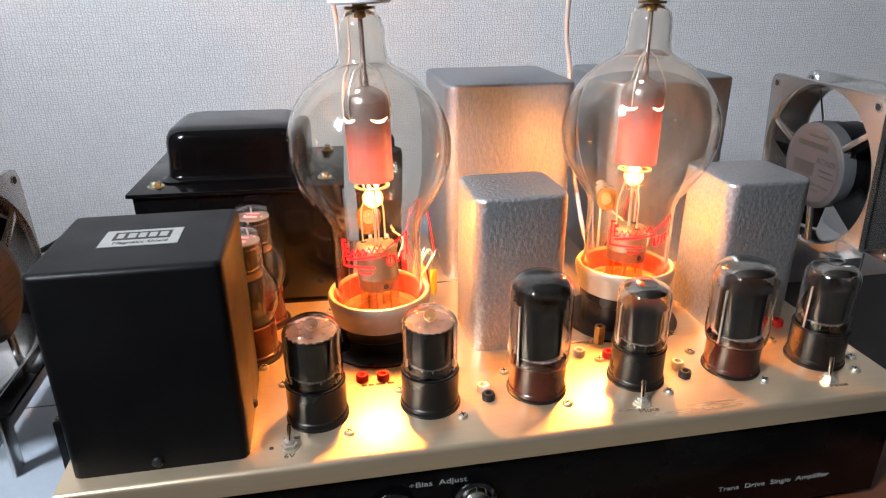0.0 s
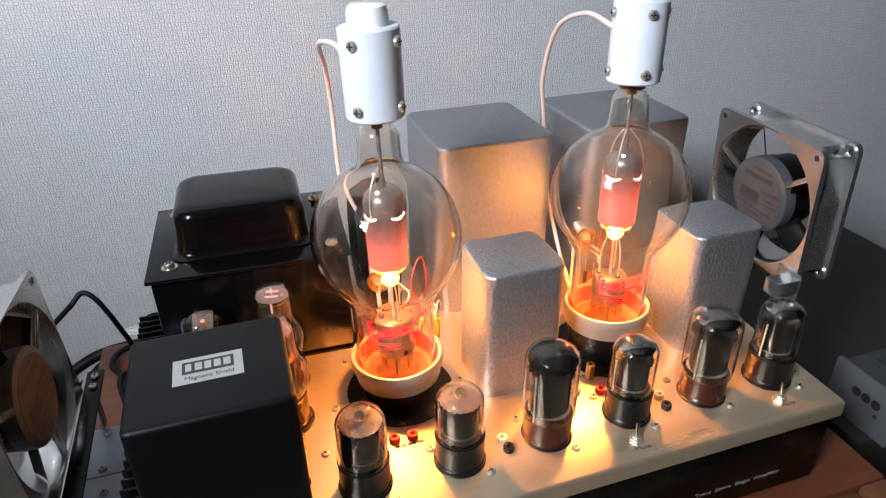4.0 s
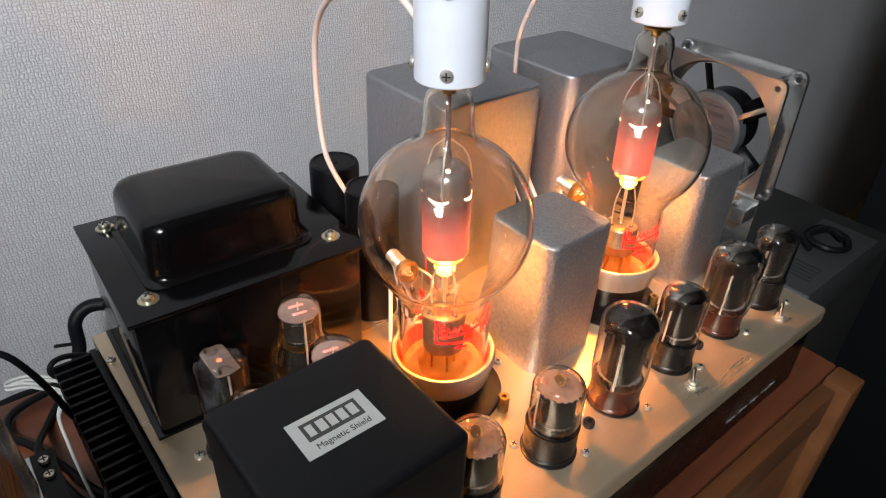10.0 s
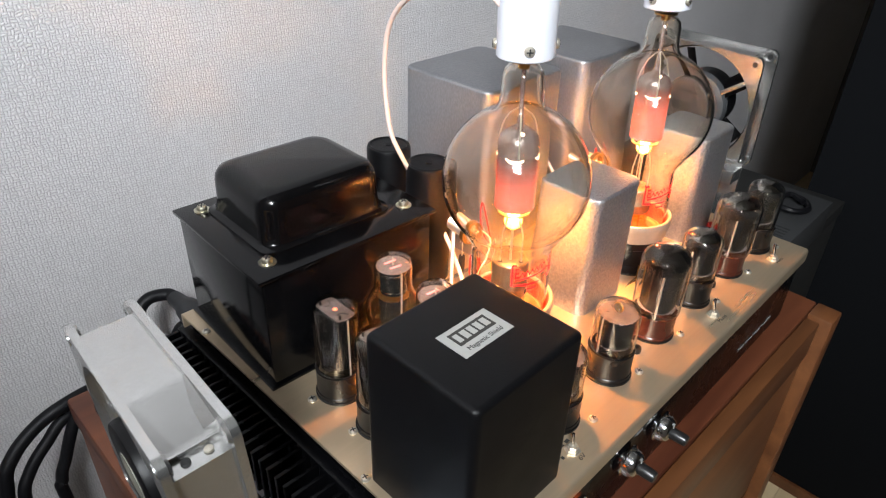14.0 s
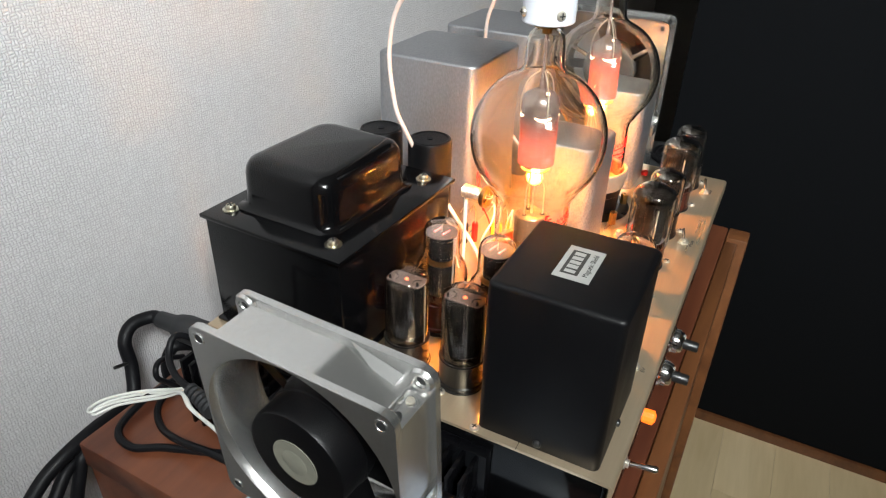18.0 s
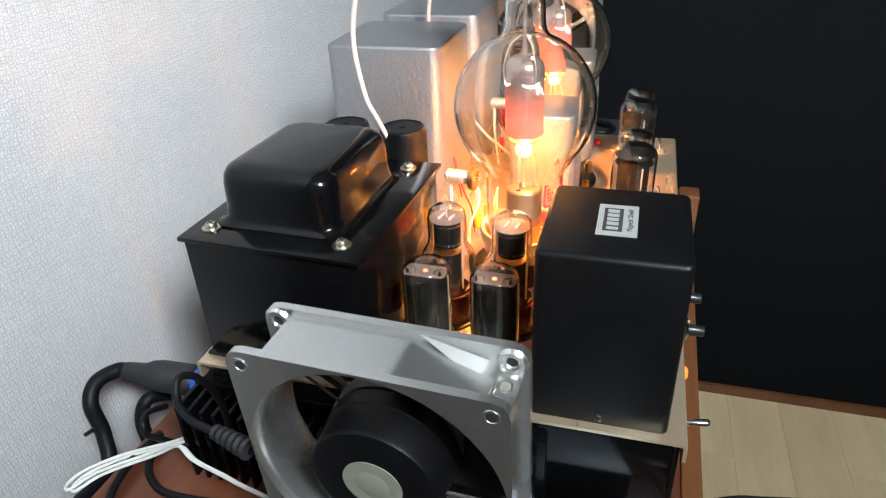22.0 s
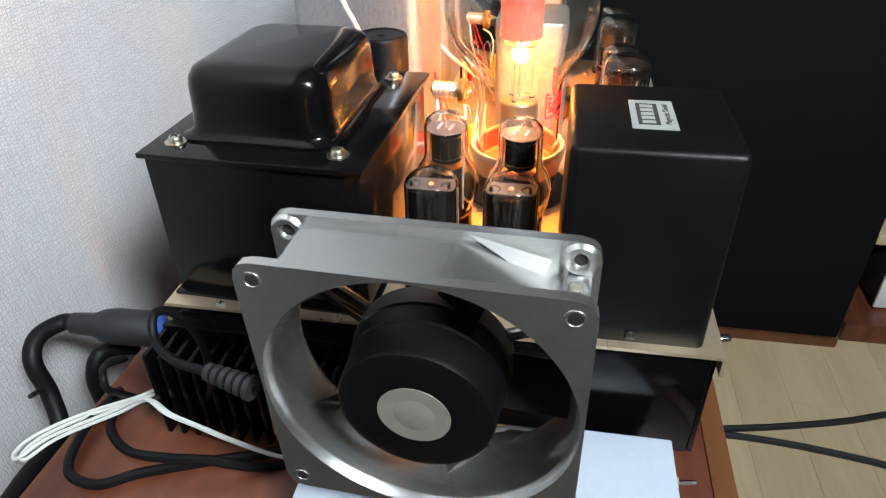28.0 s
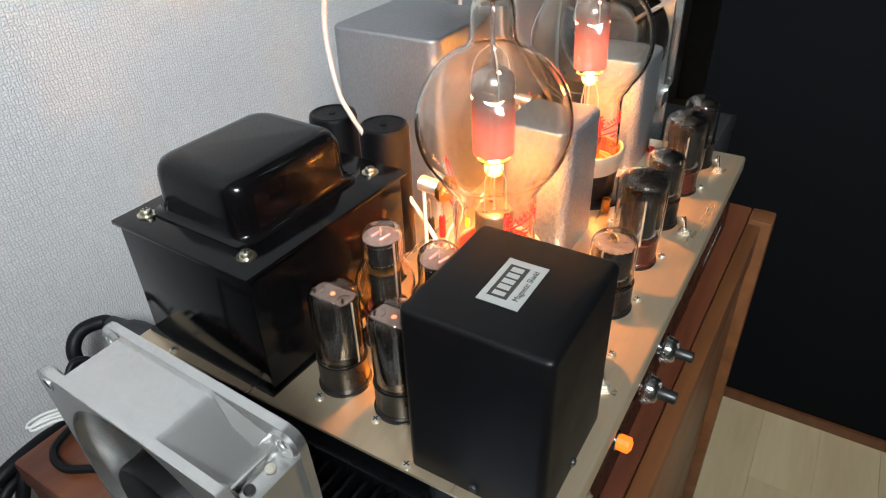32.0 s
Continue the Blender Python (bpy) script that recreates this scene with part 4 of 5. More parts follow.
def cut_mica(bm, r, half, z, h):
    """Mica disc cut straight and toothed on two sides."""
    m = 96
    edge = []
    for k in range(m):
        u = 2 * math.pi * k / m
        px, py = r * math.cos(u), r * math.sin(u)
        if abs(py) > half:
            py = math.copysign(half - (0.9 if k % 2 else 0), py)
        edge.append((px, py))
    lo = [bm.verts.new((px, py, z)) for px, py in edge]
    hi = [bm.verts.new((px, py, z + h)) for px, py in edge]
    bm.faces.new(lo[::-1]), bm.faces.new(hi)
    for k in range(m):
        bm.faces.new((lo[k], lo[(k + 1) % m], hi[(k + 1) % m], hi[k]))
    return bm


def octal_tube(x, y, h, r, base_h, base_r, base_mat, label, top="mica", plate=(9.5, 7), turn=20, glass=None, group="front tubes", heater=True):
    t = thing("vacuum_tube", x, y, 0, label, "vacuum tube", group, turn=turn)
    part("socket_ring", lathe(B(), [(0, 0.1), (base_r + 1.2, 0.1), (base_r + 1.2, 1.3), (base_r, 2), (0, 2)], 36), M_bakelite, t)
    part("base", lathe(B(), [(0, 2), (base_r + 0.5, 2), (base_r + 0.5, 4), (base_r, 4.6), (base_r, base_h - 2), (base_r + 0.4, base_h - 1), (base_r, base_h), (r - 0.6, base_h - 0.4)], 40), base_mat, t, "brown bakelite base" if base_mat == M_brownbake else "black bakelite base")
    d = r * 0.62
    prof = [(r - 0.9, base_h - 1), (r - 0.1, base_h + 2), (r, base_h + 6), (r, h - d)]
    prof += [(r * math.cos(a) ** 0.75, h - d + d * math.sin(a)) for a in np.linspace(0.15, 1.5, 9)] + [(0, h)]
    g = part("glass", lathe(B(), wall_of(prof, 0.9), 48, closed=True), glass or M_tube, t, sharp=80)
    g.visible_shadow = False
    ztop, zlow = h - d * 0.9, base_h + 3.5
    if top == "cut":
        part("mica_disc", cut_mica(B(), r - 1.7, 6.6, ztop, 0.6), M_darkmica, t, "straight-cut toothed mica plate")
        for sx in (-1, 1):
            part("mica_slot", cable(B(), [(sx * 9.5, -2.5, ztop + 0.7), (sx * 6.5, -1.2, ztop + 0.7), (sx * 5.4, 1, ztop + 0.7), (sx * 6, 3.2, ztop + 0.7)], 0.35, 6, 5), M_slot, t)
            part("mica_post", rod(B(), (sx * 9.6, 3.6, ztop), (sx * 9.6, 3.6, ztop + 3.2), 1.0, 0.7, 10), M_blackpl, t)
    elif top == "mica":
        part("mica_disc", scallop(B(), r - 1.7, ztop, 0.6), M_mica, t, "toothed mica disc")
        part("getter_dish", lathe(B(), [(0, 0.6), (2.6, 0.5), (3.3, 1.3), (3.6, 1.2), (2.9, 0), (0, 0)], 24, Matrix.Translation((0.5, 1.5, ztop + 3)) @ pose(0, 0, 0, 35)), M_brass, t, "coppery getter dish")
        part("getter_post", rod(B(), (0, 0, ztop), (0, 0, ztop + 3), 0.5, n=8), M_nickel, t)
        for k in range(6):
            a = radians(60 * k + 15)
            part("mica_slot", box(B(), -1.1, 1.1, -0.7, 0.7, ztop + 0.6, ztop + 0.9, rot=Matrix.Translation((7 * math.cos(a), 7 * math.sin(a), 0)) @ pose(0, 0, 0, 0, 0, 60 * k)), M_slot, t)
        if heater:
            part("heater", lathe(B(), [(0, ztop + 0.7), (0.9, ztop + 0.7), (0.9, ztop + 2.2), (0, ztop + 2.4)], 12, Matrix.Translation((1.5, 3, 0))), M_heater, t, "glowing heater tip")
    else:
        lo = 0.3 if top == "dark" else 0.6
        gp = [((r - 1.2) * math.cos(a) ** 0.75, h - d - 1.1 + d * math.sin(a)) for a in np.linspace(lo, 1.5, 8)] + [(0, h - 1.2)]
        part("getter", lathe(B(), gp, 40), M_getterblack if top == "dark" else M_getter, t, "black mirror getter" if top == "dark" else "silvery mirror getter", sharp=80)
        part("top_disc", scallop(B(), plate[0] + 1.2, ztop - 6, 0.5), M_plate, t)
        ztop -= 6
    part("lower_mica", scallop(B(), r - 3.2, zlow, 0.4), M_darkmica, t)
    bm = B()
    a, b = plate
    ring = [(a * math.cos(u) * (1.0 if abs(math.sin(u)) < 0.5 else 0.93), b * math.sin(u)) for u in np.linspace(0, 2 * math.pi, 24, endpoint=False)]
    lo = [bm.verts.new((px, py, zlow + 1.2)) for px, py in ring]
    hi = [bm.verts.new((px, py, ztop - 0.6)) for px, py in ring]
    for k in range(24):
        bm.faces.new((lo[k], lo[(k + 1) % 24], hi[(k + 1) % 24], hi[k]))
    bm.faces.new(lo[::-1]), bm.faces.new(hi)
    for sx in (-1, 1):
        box(bm, sx * (a - 0.5), sx * (a + 1.2), -0.4, 0.4, zlow + 1.2, ztop - 0.6)
    for sx in (-2.2, 0.6, 3.0):
        for sy in (-1, 1):
            box(bm, sx - 0.3, sx + 0.3, min(sy * (b - 0.9), sy * (b + 0.35)), max(sy * (b - 0.9), sy * (b + 0.35)), zlow + 1.2, ztop - 0.7)
    part("plate", bm, M_plate, t, "dark grey plate")
    for sx in (-1, 1):
        part("support_rod", rod(B(), (sx * (a + 1.0), 1.1, base_h - 1), (sx * (a + 1.0), 1.1, ztop), 0.6, n=8), M_nickel, t)
    for k in range(5):
        u = radians(72 * k)
        part("lead_wire", cable(B(), [(5 * math.cos(u), 5 * math.sin(u), base_h - 2), (6 * math.cos(u), 6 * math.sin(u), base_h + 2), (3.6 * math.cos(u + 0.4), 3.6 * math.sin(u + 0.4), zlow + 1)], 0.35, 6, 3), M_nickel, t)
    return t


octal_tube(-75.6, 16.7, 58.6, 14.9, 23, 15.5, M_bakelite, "clear glass triode with black base beside a switch", plate=(11.6, 11.2), turn=15)
octal_tube(-14.6, 16.7, 57.6, 14.9, 23, 15.5, M_bakelite, "clear glass triode with tall black base on chassis", plate=(11.6, 11.2), turn=-10)
octal_tube(47, 18.3, 72.4, 17.4, 21, 15.8, M_brownbake, "tall glass tube with black getter top, brown base", "dark", (14.2, 12), 30)
octal_tube(107.4, 18.3, 62, 14.8, 23.5, 15.2, M_bakelite, "glass tube with silvery getter top, black base", "silver", (11.6, 10.6), 0)
octal_tube(168.5, 18.3, 70, 17.6, 21, 15.4, M_brownbake, "tall glass tube with silvery getter, brown base", "silver", (14.2, 12), 25)
octal_tube(225, 18, 64, 15, 24, 15.8, M_bakelite, "glass tube with silvery getter near chassis corner", "silver", (11.6, 10.6), 10)
for sy, sl in ((128.6, "smoky straight glass rectifier tube beside the mains transformer"), (87.8, "smoky straight glass rectifier tube beside the black choke")):
    t = octal_tube(-157.6, sy, 72.4, 14.2, 22, 14.8, M_bakelite, sl, "cut", (12.3, 11.6), 90, M_smoke, "rectifier tubes", heater=False)
    part("heater", lathe(B(), [(0, 62.4), (1.5, 62.4), (1.5, 65), (0.8, 65.8), (0, 66)], 14), M_heater, t, "glowing red heater tip")


def shouldered_tube(x, y, label):
    t = thing("shouldered_tube", x, y, 0, label, "vacuum tube", "shouldered tubes", turn=80)
    part("socket_ring", lathe(B(), [(0, 0.1), (18, 0.1), (18, 1.5), (16, 2), (0, 2)], 36), M_bakelite, t)
    part("base", lathe(B(), [(0, 2), (16, 2), (16, 4), (15, 4.6), (15, 22), (14, 22.6)], 40), M_brownbake, t, "brown bakelite base")
    prof = [(13.4, 21), (14, 24), (17.2, 31), (18.6, 38), (18.4, 43), (16.4, 49), (13.4, 53.5), (12.4, 58), (12.4, 72), (11.4, 76), (8, 79), (0, 80)]
    g = part("glass", lathe(B(), wall_of(prof, 0.9), 48, closed=True), M_tube, t, "clear shouldered glass", sharp=80)
    g.visible_shadow = False
    part("plate", lathe(B(), [(0, 54), (8.6, 54), (8.6, 71), (0, 71)], 32), M_plate, t, "dark upper plate")
    for z in (56, 68):
        part("plate_ring", lathe(B(), [(8.6, z), (9.0, z), (9.0, z + 0.7), (8.6, z + 0.7)], 32, closed=True), M_chrome, t)
    part("mica_disc", lathe(B(), [(0, 71.6), (10.9, 71.6), (10.9, 72.1), (0, 72.1)], 32), M_darkmica, t, "thin grey mica disc")
    # mica coloured as brass, to carry the amber sparkle of light on its teeth
    part("mica_disc", scallop(B(), 10.4, 50.5, 0.5, 26), M_brass, t, "toothed mica disc")
    part("lower_plate", lathe(B(), [(0, 27), (9.6, 27), (9.6, 50), (0, 50)], 32), M_plate, t)
    for sx in (-3.4, 3.4):
        part("heater", box(B(), sx - 0.5, sx + 0.5, -4, 4, 72.2, 72.9), M_pink, t, "pink glowing heater strip")
    part("top_post", rod(B(), (0, 0, 72), (0, 0, 77), 0.4, n=8), M_nickel, t)
    for sx in (-1, 1):
        part("support_rod", rod(B(), (sx * 10, 0, 24), (sx * 10, 0, 72), 0.6, n=8), M_nickel, t)
    return t


stretched(shouldered_tube(-110.6, 128.6, "clear shouldered glass tube beside the mains transformer"), 1.056)
stretched(shouldered_tube(-113.9, 86.4, "clear shouldered glass tube beside the black choke"), 1.056)

# ---- wiring between the large tubes and the cans ----
def screw_lamp(x, y, z, yaw, tip, label):
    """Small screw-base lamp lying on its lead post."""
    t = thing("screw_base_lamp", x, y, z, label, "lamp", "small lamps", turn=yaw)
    bm = B()
    prof = [(0, -19), (2, -19), (3, -17.4)]
    for k in range(7):
        prof += [(5.0, -16.8 + 2.4 * k), (5.6, -16.2 + 2.4 * k), (5.0, -15.2 + 2.4 * k), (4.5, -14.7 + 2.4 * k)]
    prof += [(4.6, 1), (0, 1)]
    lathe(bm, prof, 28, pose(0, 0, 0, 0, tip))
    part("screw_base", bm, M_nickel, t, "nickel screw thread base")
    part("collar", lathe(B(), [(4.6, 1), (8.2, 1.2), (8.6, 2.4), (8.2, 5), (6.2, 5.4), (6.0, 2.4), (4, 2.2)], 32, pose(0, 0, 0, 0, tip)), M_brass, t, "brass collar")
    g = part("glass", lathe(B(), [(4, 2.2), (6, 4.6), (6.6, 7), (5, 9.6), (2, 11), (0, 11.2)], 32, pose(0, 0, 0, 0, tip)), M_clear, t)
    g.visible_shadow = False
    part("filament_wire", cable(B(), [(2, -2, 0), (7, -2.4, 0.6), (8.4, 0, 1.2), (7, 2.4, 0.6), (2, 2, 0)], 0.35, 6, 5), M_nickel, t)
    part("post", rod(B(), (-15, 0, -z), (-15, 0, 0), 1.4, n=14), M_white, t, "white lead post")
    return t


screw_lamp(-36.2, 132.6, 69.5, -97, 90, "small nickel screw-base lamp on a post")
screw_lamp(133, 138.5, 71, -97, 90, "small nickel screw-base lamp on a post")


def loop_wire(name, pts, r, mat, label, cat="wire", flat=1.0, steps=8, n=8):
    p0 = Vector(pts[0])
    return solid(name, cable(B(), [Vector(p) - p0 for p in pts], r, n, steps, flat), mat, *p0, label, cat)


rw = random.Random(11)
for dx in (0, 160):
    loop_wire("wire", [(-8 + dx, 128, 3), (-4 + dx, 126, 30), (2 + dx, 122, 46), (5 + dx, 124, 40), (-3 + dx, 122, 28), (-16 + dx, 120, 20)], 0.9, M_cream, "looped cream hook-up wire beside a large tube")
    loop_wire("wire", [(-20 + dx, 138, 2), (-24 + dx, 136, 24), (-16 + dx, 131, 40), (-12 + dx, 133, 52), (-20 + dx, 140, 60)], 0.8, M_cream, "cream hook-up wire rising to the small lamp")
    loop_wire("wire", [(6 + dx, 140, 2), (4 + dx, 142, 24), (-6 + dx, 146, 46), (-2 + dx, 152, 62), (6 + dx, 156, 66), (12 + dx, 152, 30)], 0.6, M_red, "thin red hook-up wire against the silver can")
    for rx, ry, rm, rl in ((0, 136, M_yellow, "yellow sleeved resistor standing on the chassis"), (7, 130, M_yellow, "yellow sleeved resistor standing on the chassis"), (-8, 150, M_red, "red film capacitor standing on the chassis"), (-14, 156, M_blackpl, "black small capacitor standing on the chassis")):
        rt = thing("resistor", rx + dx, ry, 0, rl, "component", "small components")
        part("body", lathe(B(), [(0, 10), (2.2, 10), (2.6, 12), (2.6, 26), (2.2, 28), (0, 28)], 16), rm, rt)
        part("lead_wire", rod(B(), (0, 0, 0), (0, 0, 10), 0.5, n=8), M_nickel, rt)
        part("lead_wire", cable(B(), [(0, 0, 28), (0, 0, 36), (3, 3, 42), (6, 8, 34)], 0.5, 6, 4), M_nickel, rt)

# ---- cooling fans ----
def fan(x, y, z, turn, label, tilt=0.0):
    """Square die-cast fan, its axis along the thing's x; the label side looks to +x."""
    t = thing("cooling_fan", x, y, z, label, "fan", "cooling fans", turn=turn)
    H, D, E = 59.4, 17.0, 52.4
    n = 144

    def rounded(half, corner):
        out = []
        for k in range(n):
            a = 2 * math.pi * (k + 0.5) / n
            c, q = math.cos(a), math.sin(a)
            r = half / max(abs(c), abs(q))
            px, py = r * c, r * q
            if abs(px) > half - corner and abs(py) > half - corner:
                cx, cy = math.copysign(half - corner, px), math.copysign(half - corner, py)
                d = Vector((px - cx, py - cy)).normalized() * corner
                px, py = cx + d.x, cy + d.y
            out.append((px, py))
        return out

    def cast_outline():
        """Each side: a flat, a crease, a slope to the corner, then an upright web."""
        poly = []
        for k in range(4):
            for u, v in ((46, 56.6), (-12, 56.6), (-46.5, 46.5)):
                for _ in range(k):
                    u, v = -v, u
                poly.append((u, v))
        out = []
        for k in range(n):
            a = 2 * math.pi * (k + 0.5) / n
            c, q = math.cos(a), math.sin(a)
            best = 0
            for (x0, y0), (x1, y1) in zip(poly, poly[1:] + poly[:1]):
                dx, dy = x1 - x0, y1 - y0
                den = c * dy - q * dx
                if abs(den) < 1e-9:
                    continue
                r, w = (x0 * dy - y0 * dx) / den, (x0 * q - y0 * c) / den
                if r > 0 and -1e-6 <= w <= 1 + 1e-6:
                    best = max(best, r)
            out.append((best * c, best * q))
        return out

    def bored(outline, bore):
        """A body of the outline's shape with a bore of (x, r) steps through it."""
        bm = B()
        outer = [[bm.verts.new((xx, py, pz)) for py, pz in outline] for xx in (bore[0][0], bore[-1][0])]
        inner = [[bm.verts.new((xx, r * math.cos(2 * math.pi * (k + 0.5) / n), r * math.sin(2 * math.pi * (k + 0.5) / n))) for k in range(n)] for xx, r in bore]
        for p, q in [(outer[1], outer[0]), (outer[0], inner[0])] + list(zip(inner, inner[1:])) + [(inner[-1], outer[1])]:
            for k in range(n):
                j = (k + 1) % n
                bm.faces.new((p[k], p[j], q[j], q[k]))
        return bm

    plate = rounded(H, 7)
    for side in (-1, 1):
        steps = [(side * D, 58.2), (side * (D - 1), 57.5), (side * (D - 2.4), 56.8), (side * (D - 4), 56.2)]
        fl = part("flange", bored(plate, steps), M_cast, t, "die-cast square flange", sharp=40)
        for sy in (-1, 1):
            for sz in (-1, 1):
                for o, facing in ((side * D, side), (side * (D - 4), -side)):
                    m = Matrix.Translation((o, sy * E, sz * E)) @ pose(0, 0, 0, 0, 90 * facing)
                    part("mounting_hole", lathe(B(), [(3.5, 0), (3.4, 0.4), (2.7, 0.4), (2.5, 0.1), (0, 0.1)], 20, m), M_cast, fl)
                    part("bore", lathe(B(), [(2.3, 0.12), (2.3, 0.2), (0, 0.2)], 16, m), M_slot, fl)
                m = Matrix.Translation((side * (D - 4), sy * E, sz * E)) @ pose(0, 0, 0, 0, -90 * side)
                part("ear_boss", lathe(B(), [(3.4, 0), (3.4, 1.6), (5.4, 1.6), (6.6, 0)], 24, m, closed=True), M_cast, fl)
    part("shroud", bored(cast_outline(), [(-D + 4, 56.2), (-D + 8, 55.4), (D - 8, 55.4), (D - 4, 56.2)]), M_cast, t, "die-cast aluminium shroud", sharp=12)
    for k in range(4):
        r = pose(0, 0, 0, 90 * k)
        bm = B()  # sloped fillet between the shroud and the inner flange
        v = [bm.verts.new(r @ Vector(c)) for c in ((13, -14, 58.4), (13, -43, 51), (5, -40, 46.6), (13, -40, 44))]
        for fc in ((0, 2, 1), (0, 1, 3), (1, 2, 3), (0, 3, 2)):
            bm.faces.new([v[q] for q in fc])
        part("corner_fillet", bm, M_cast, t, sharp=5)
        part("corner_rib", box(B(), -D + 4, D - 4, -48.6, -46.9, 44.5, 49.4, 0.5, rot=r), M_cast, t)
        for xx in (-5, 5):
            part("web_screw", lathe(B(), [(0, 0), (2.2, 0), (2.0, 0.9), (0, 1.1)], 14, r @ Matrix.Translation((xx, 46.5, 51.6)) @ pose(0, 0, 0, -90)), M_slot if xx < 0 else M_steel, t)
    part("motor_base", lathe(B(), [(0, D - 1), (30, D - 1), (31.5, D - 2), (31.8, D - 4), (31.8, 6), (0, 6)], 56, pose(0, 0, 0, 0, 90)), M_grey, t, "round grey metal motor base")
    lab = part("label", lathe(B(), [(0, D - 0.95), (27, D - 0.95), (27, D - 0.7), (0, D - 0.7)], 48, pose(0, 0, 0, 0, 90)), M_paper, t, "round grey paper label")
    SIDE = pose(0, 0, 0, 90, 0, 90)
    part("print_mark", box(B(), D - 0.7, D - 0.6, -20, 2, -8, 2), M_ink, lab)
    for i, (a, b, zz, hh) in enumerate(((-18, 14, 13, 4), (-12, 20, -14, 1.4), (-16, 10, -18, 1.4), (-8, 12, 21, 1.6), (8, 24, -6, 1.2), (8, 22, -2, 1.2), (-22, -10, -12, 1.2))):
        part("print_mark", box(B(), D - 0.7, D - 0.6, a, b, zz, zz + hh), M_ink, lab)
    words("lettering", "AC100V", 6, M_ink, lab, (D - 0.62, 14, 5), face=SIDE)
    for a in (35, 155, 275):
        part("strut", box(B(), D - 5, D - 1.5, 31, 61, -2.2, 2.2, 0.8, rot=pose(0, 0, 0, a)), M_cast, t)
    rot = part("rotor", lathe(B(), [(0, -D - 2), (26.5, -D - 2), (28.6, -D - 1.2), (29.4, -D + 0.6), (29.8, -3), (30.6, -2.4), (30.9, 1), (30.9, 5.5), (0, 5.5)], 56, pose(0, 0, 0, 0, 90)), M_satin, t, "black rotor hub")
    part("sticker", lathe(B(), [(0, -D - 2.4), (13.6, -D - 2.4), (13.6, -D - 2), (0, -D - 2)], 40, pose(0, 0, 0, 0, 90)), M_sticker, rot, "round cream sticker")
    part("bearing_boss", lathe(B(), [(0, -D - 2.8), (7, -D - 2.6), (8, -D - 2.3), (0, -D - 2.3)], 32, pose(0, 0, 0, 0, 90)), M_sticker, rot)
    for k in range(5):
        m = pose(0, 0, 0, 72 * k + 20)
        bm, rows = B(), []
        for u in (0, 0.33, 0.66, 1.0):
            r = 29.0 + 25 * u
            rows.append([bm.verts.new(m @ Vector((-2 + 13 * v, (v - 0.5) * 16 - 6 * v * (1 - v), r))) for v in (0, 0.25, 0.5, 0.75, 1)])
        for a, b in zip(rows, rows[1:]):
            for j in range(4):
                bm.faces.new((a[j], a[j + 1], b[j + 1], b[j]))
        bmesh.ops.solidify(bm, geom=bm.faces[:], thickness=0.9)
        part("blade", bm, M_satin, rot, sharp=60)
    return t


fanL = fan(-274.2, 109.4, 45.8, 0, "die-cast aluminium cooling fan with black rotor")
fanL.matrix_basis = Matrix.Translation(P(-274.2, 109.4, 45.8)) @ pose(0, 0, 0, 0, 0, -3.3) @ pose(0, 0, 0, 0, -2.4) @ pose(0, 0, 0, -0.7)
fanR = fan(306, 128.5, 89, 180, "die-cast aluminium cooling fan with grey label")
fanR.matrix_basis = Matrix.Translation(P(306, 128.5, 89)) @ pose(0, 0, 0, 0, 0, -2.3) @ pose(0, 0, 0, 0, -3.4) @ pose(0, 0, 0, 0, 0, 180)
# angle bars that carry the fans
br = thing("angle_bracket", -247, 128, -49, "black angle bar with bare aluminium edge under the fan", "bracket")
part("upright_leaf", box(B(), -6.9, -4.6, -78, 62, 24, 48, 0.4), M_cast, br, "bare aluminium leaf")
part("flat_leaf", box(B(), -4.5, 7, -78, 62, 45.6, 48, 0.4), M_body, br, "black leaf")
for ly in (-72, 48):
    part("leg", box(B(), -4.4, -2.2, ly, ly + 12, 0, 45.5, 0.4), M_cast, br, "bare aluminium leg")
for ly in (42, 54):
    screw(br, Matrix.Translation((1.5, ly, 48)), SCREWC)
br2 = thing("angle_bracket", 280, 76, -79, "bare aluminium foot bracket under the fan", "bracket")
part("upright_leaf", box(B(), 7.6, 9.8, -12, 12, 0, 124, 0.4), M_cast, br2)
part("flat_leaf", box(B(), 9.9, 30, -12, 12, 0, 2.2, 0.4), M_cast, br2)
part("upper_leaf", box(B(), -13, 7.5, -12, 2, 108, 121, 0.4), M_cast, br2)
screw(br2, Matrix.Translation((7.6, 6, 114)) @ pose(0, 0, 0, 0, -90), SCREWC)

# ---- low box beside the amplifier ----
bx = thing("switch_box", -246, 87, -79, "low blue-grey enamelled metal switch box on the cabinet", "box")
part("case", box(B(), -30, 40, -91, 92, 0, 30, 1.2), M_bluegrey, bx)
part("seam", box(B(), -30, 40.2, 40, 40.8, 29.9, 30.15), M_slot, bx)
for sx, sy in ((-1, 47), (2, 24), (-1, 84)):
    screw(bx, Matrix.Translation((sx, sy, 30)) @ pose(0, 0, 0, 0, 0, 30), SCREWC)
toggle(bx, Matrix.Translation((26, -91, 14)) @ pose(0, 0, 0, 90), (0, 2), 10)

# ---- cables beside the amplifier ----
TB = -79.0
mc = thing("mains_connector", -192.4, 297.4, -26.7, "thick black mains cable with grey and blue plug", "cable")
AXIS = Matrix.Translation((32, 45, -27)) @ aim((0, -22, 0), (-2, 24, 0))
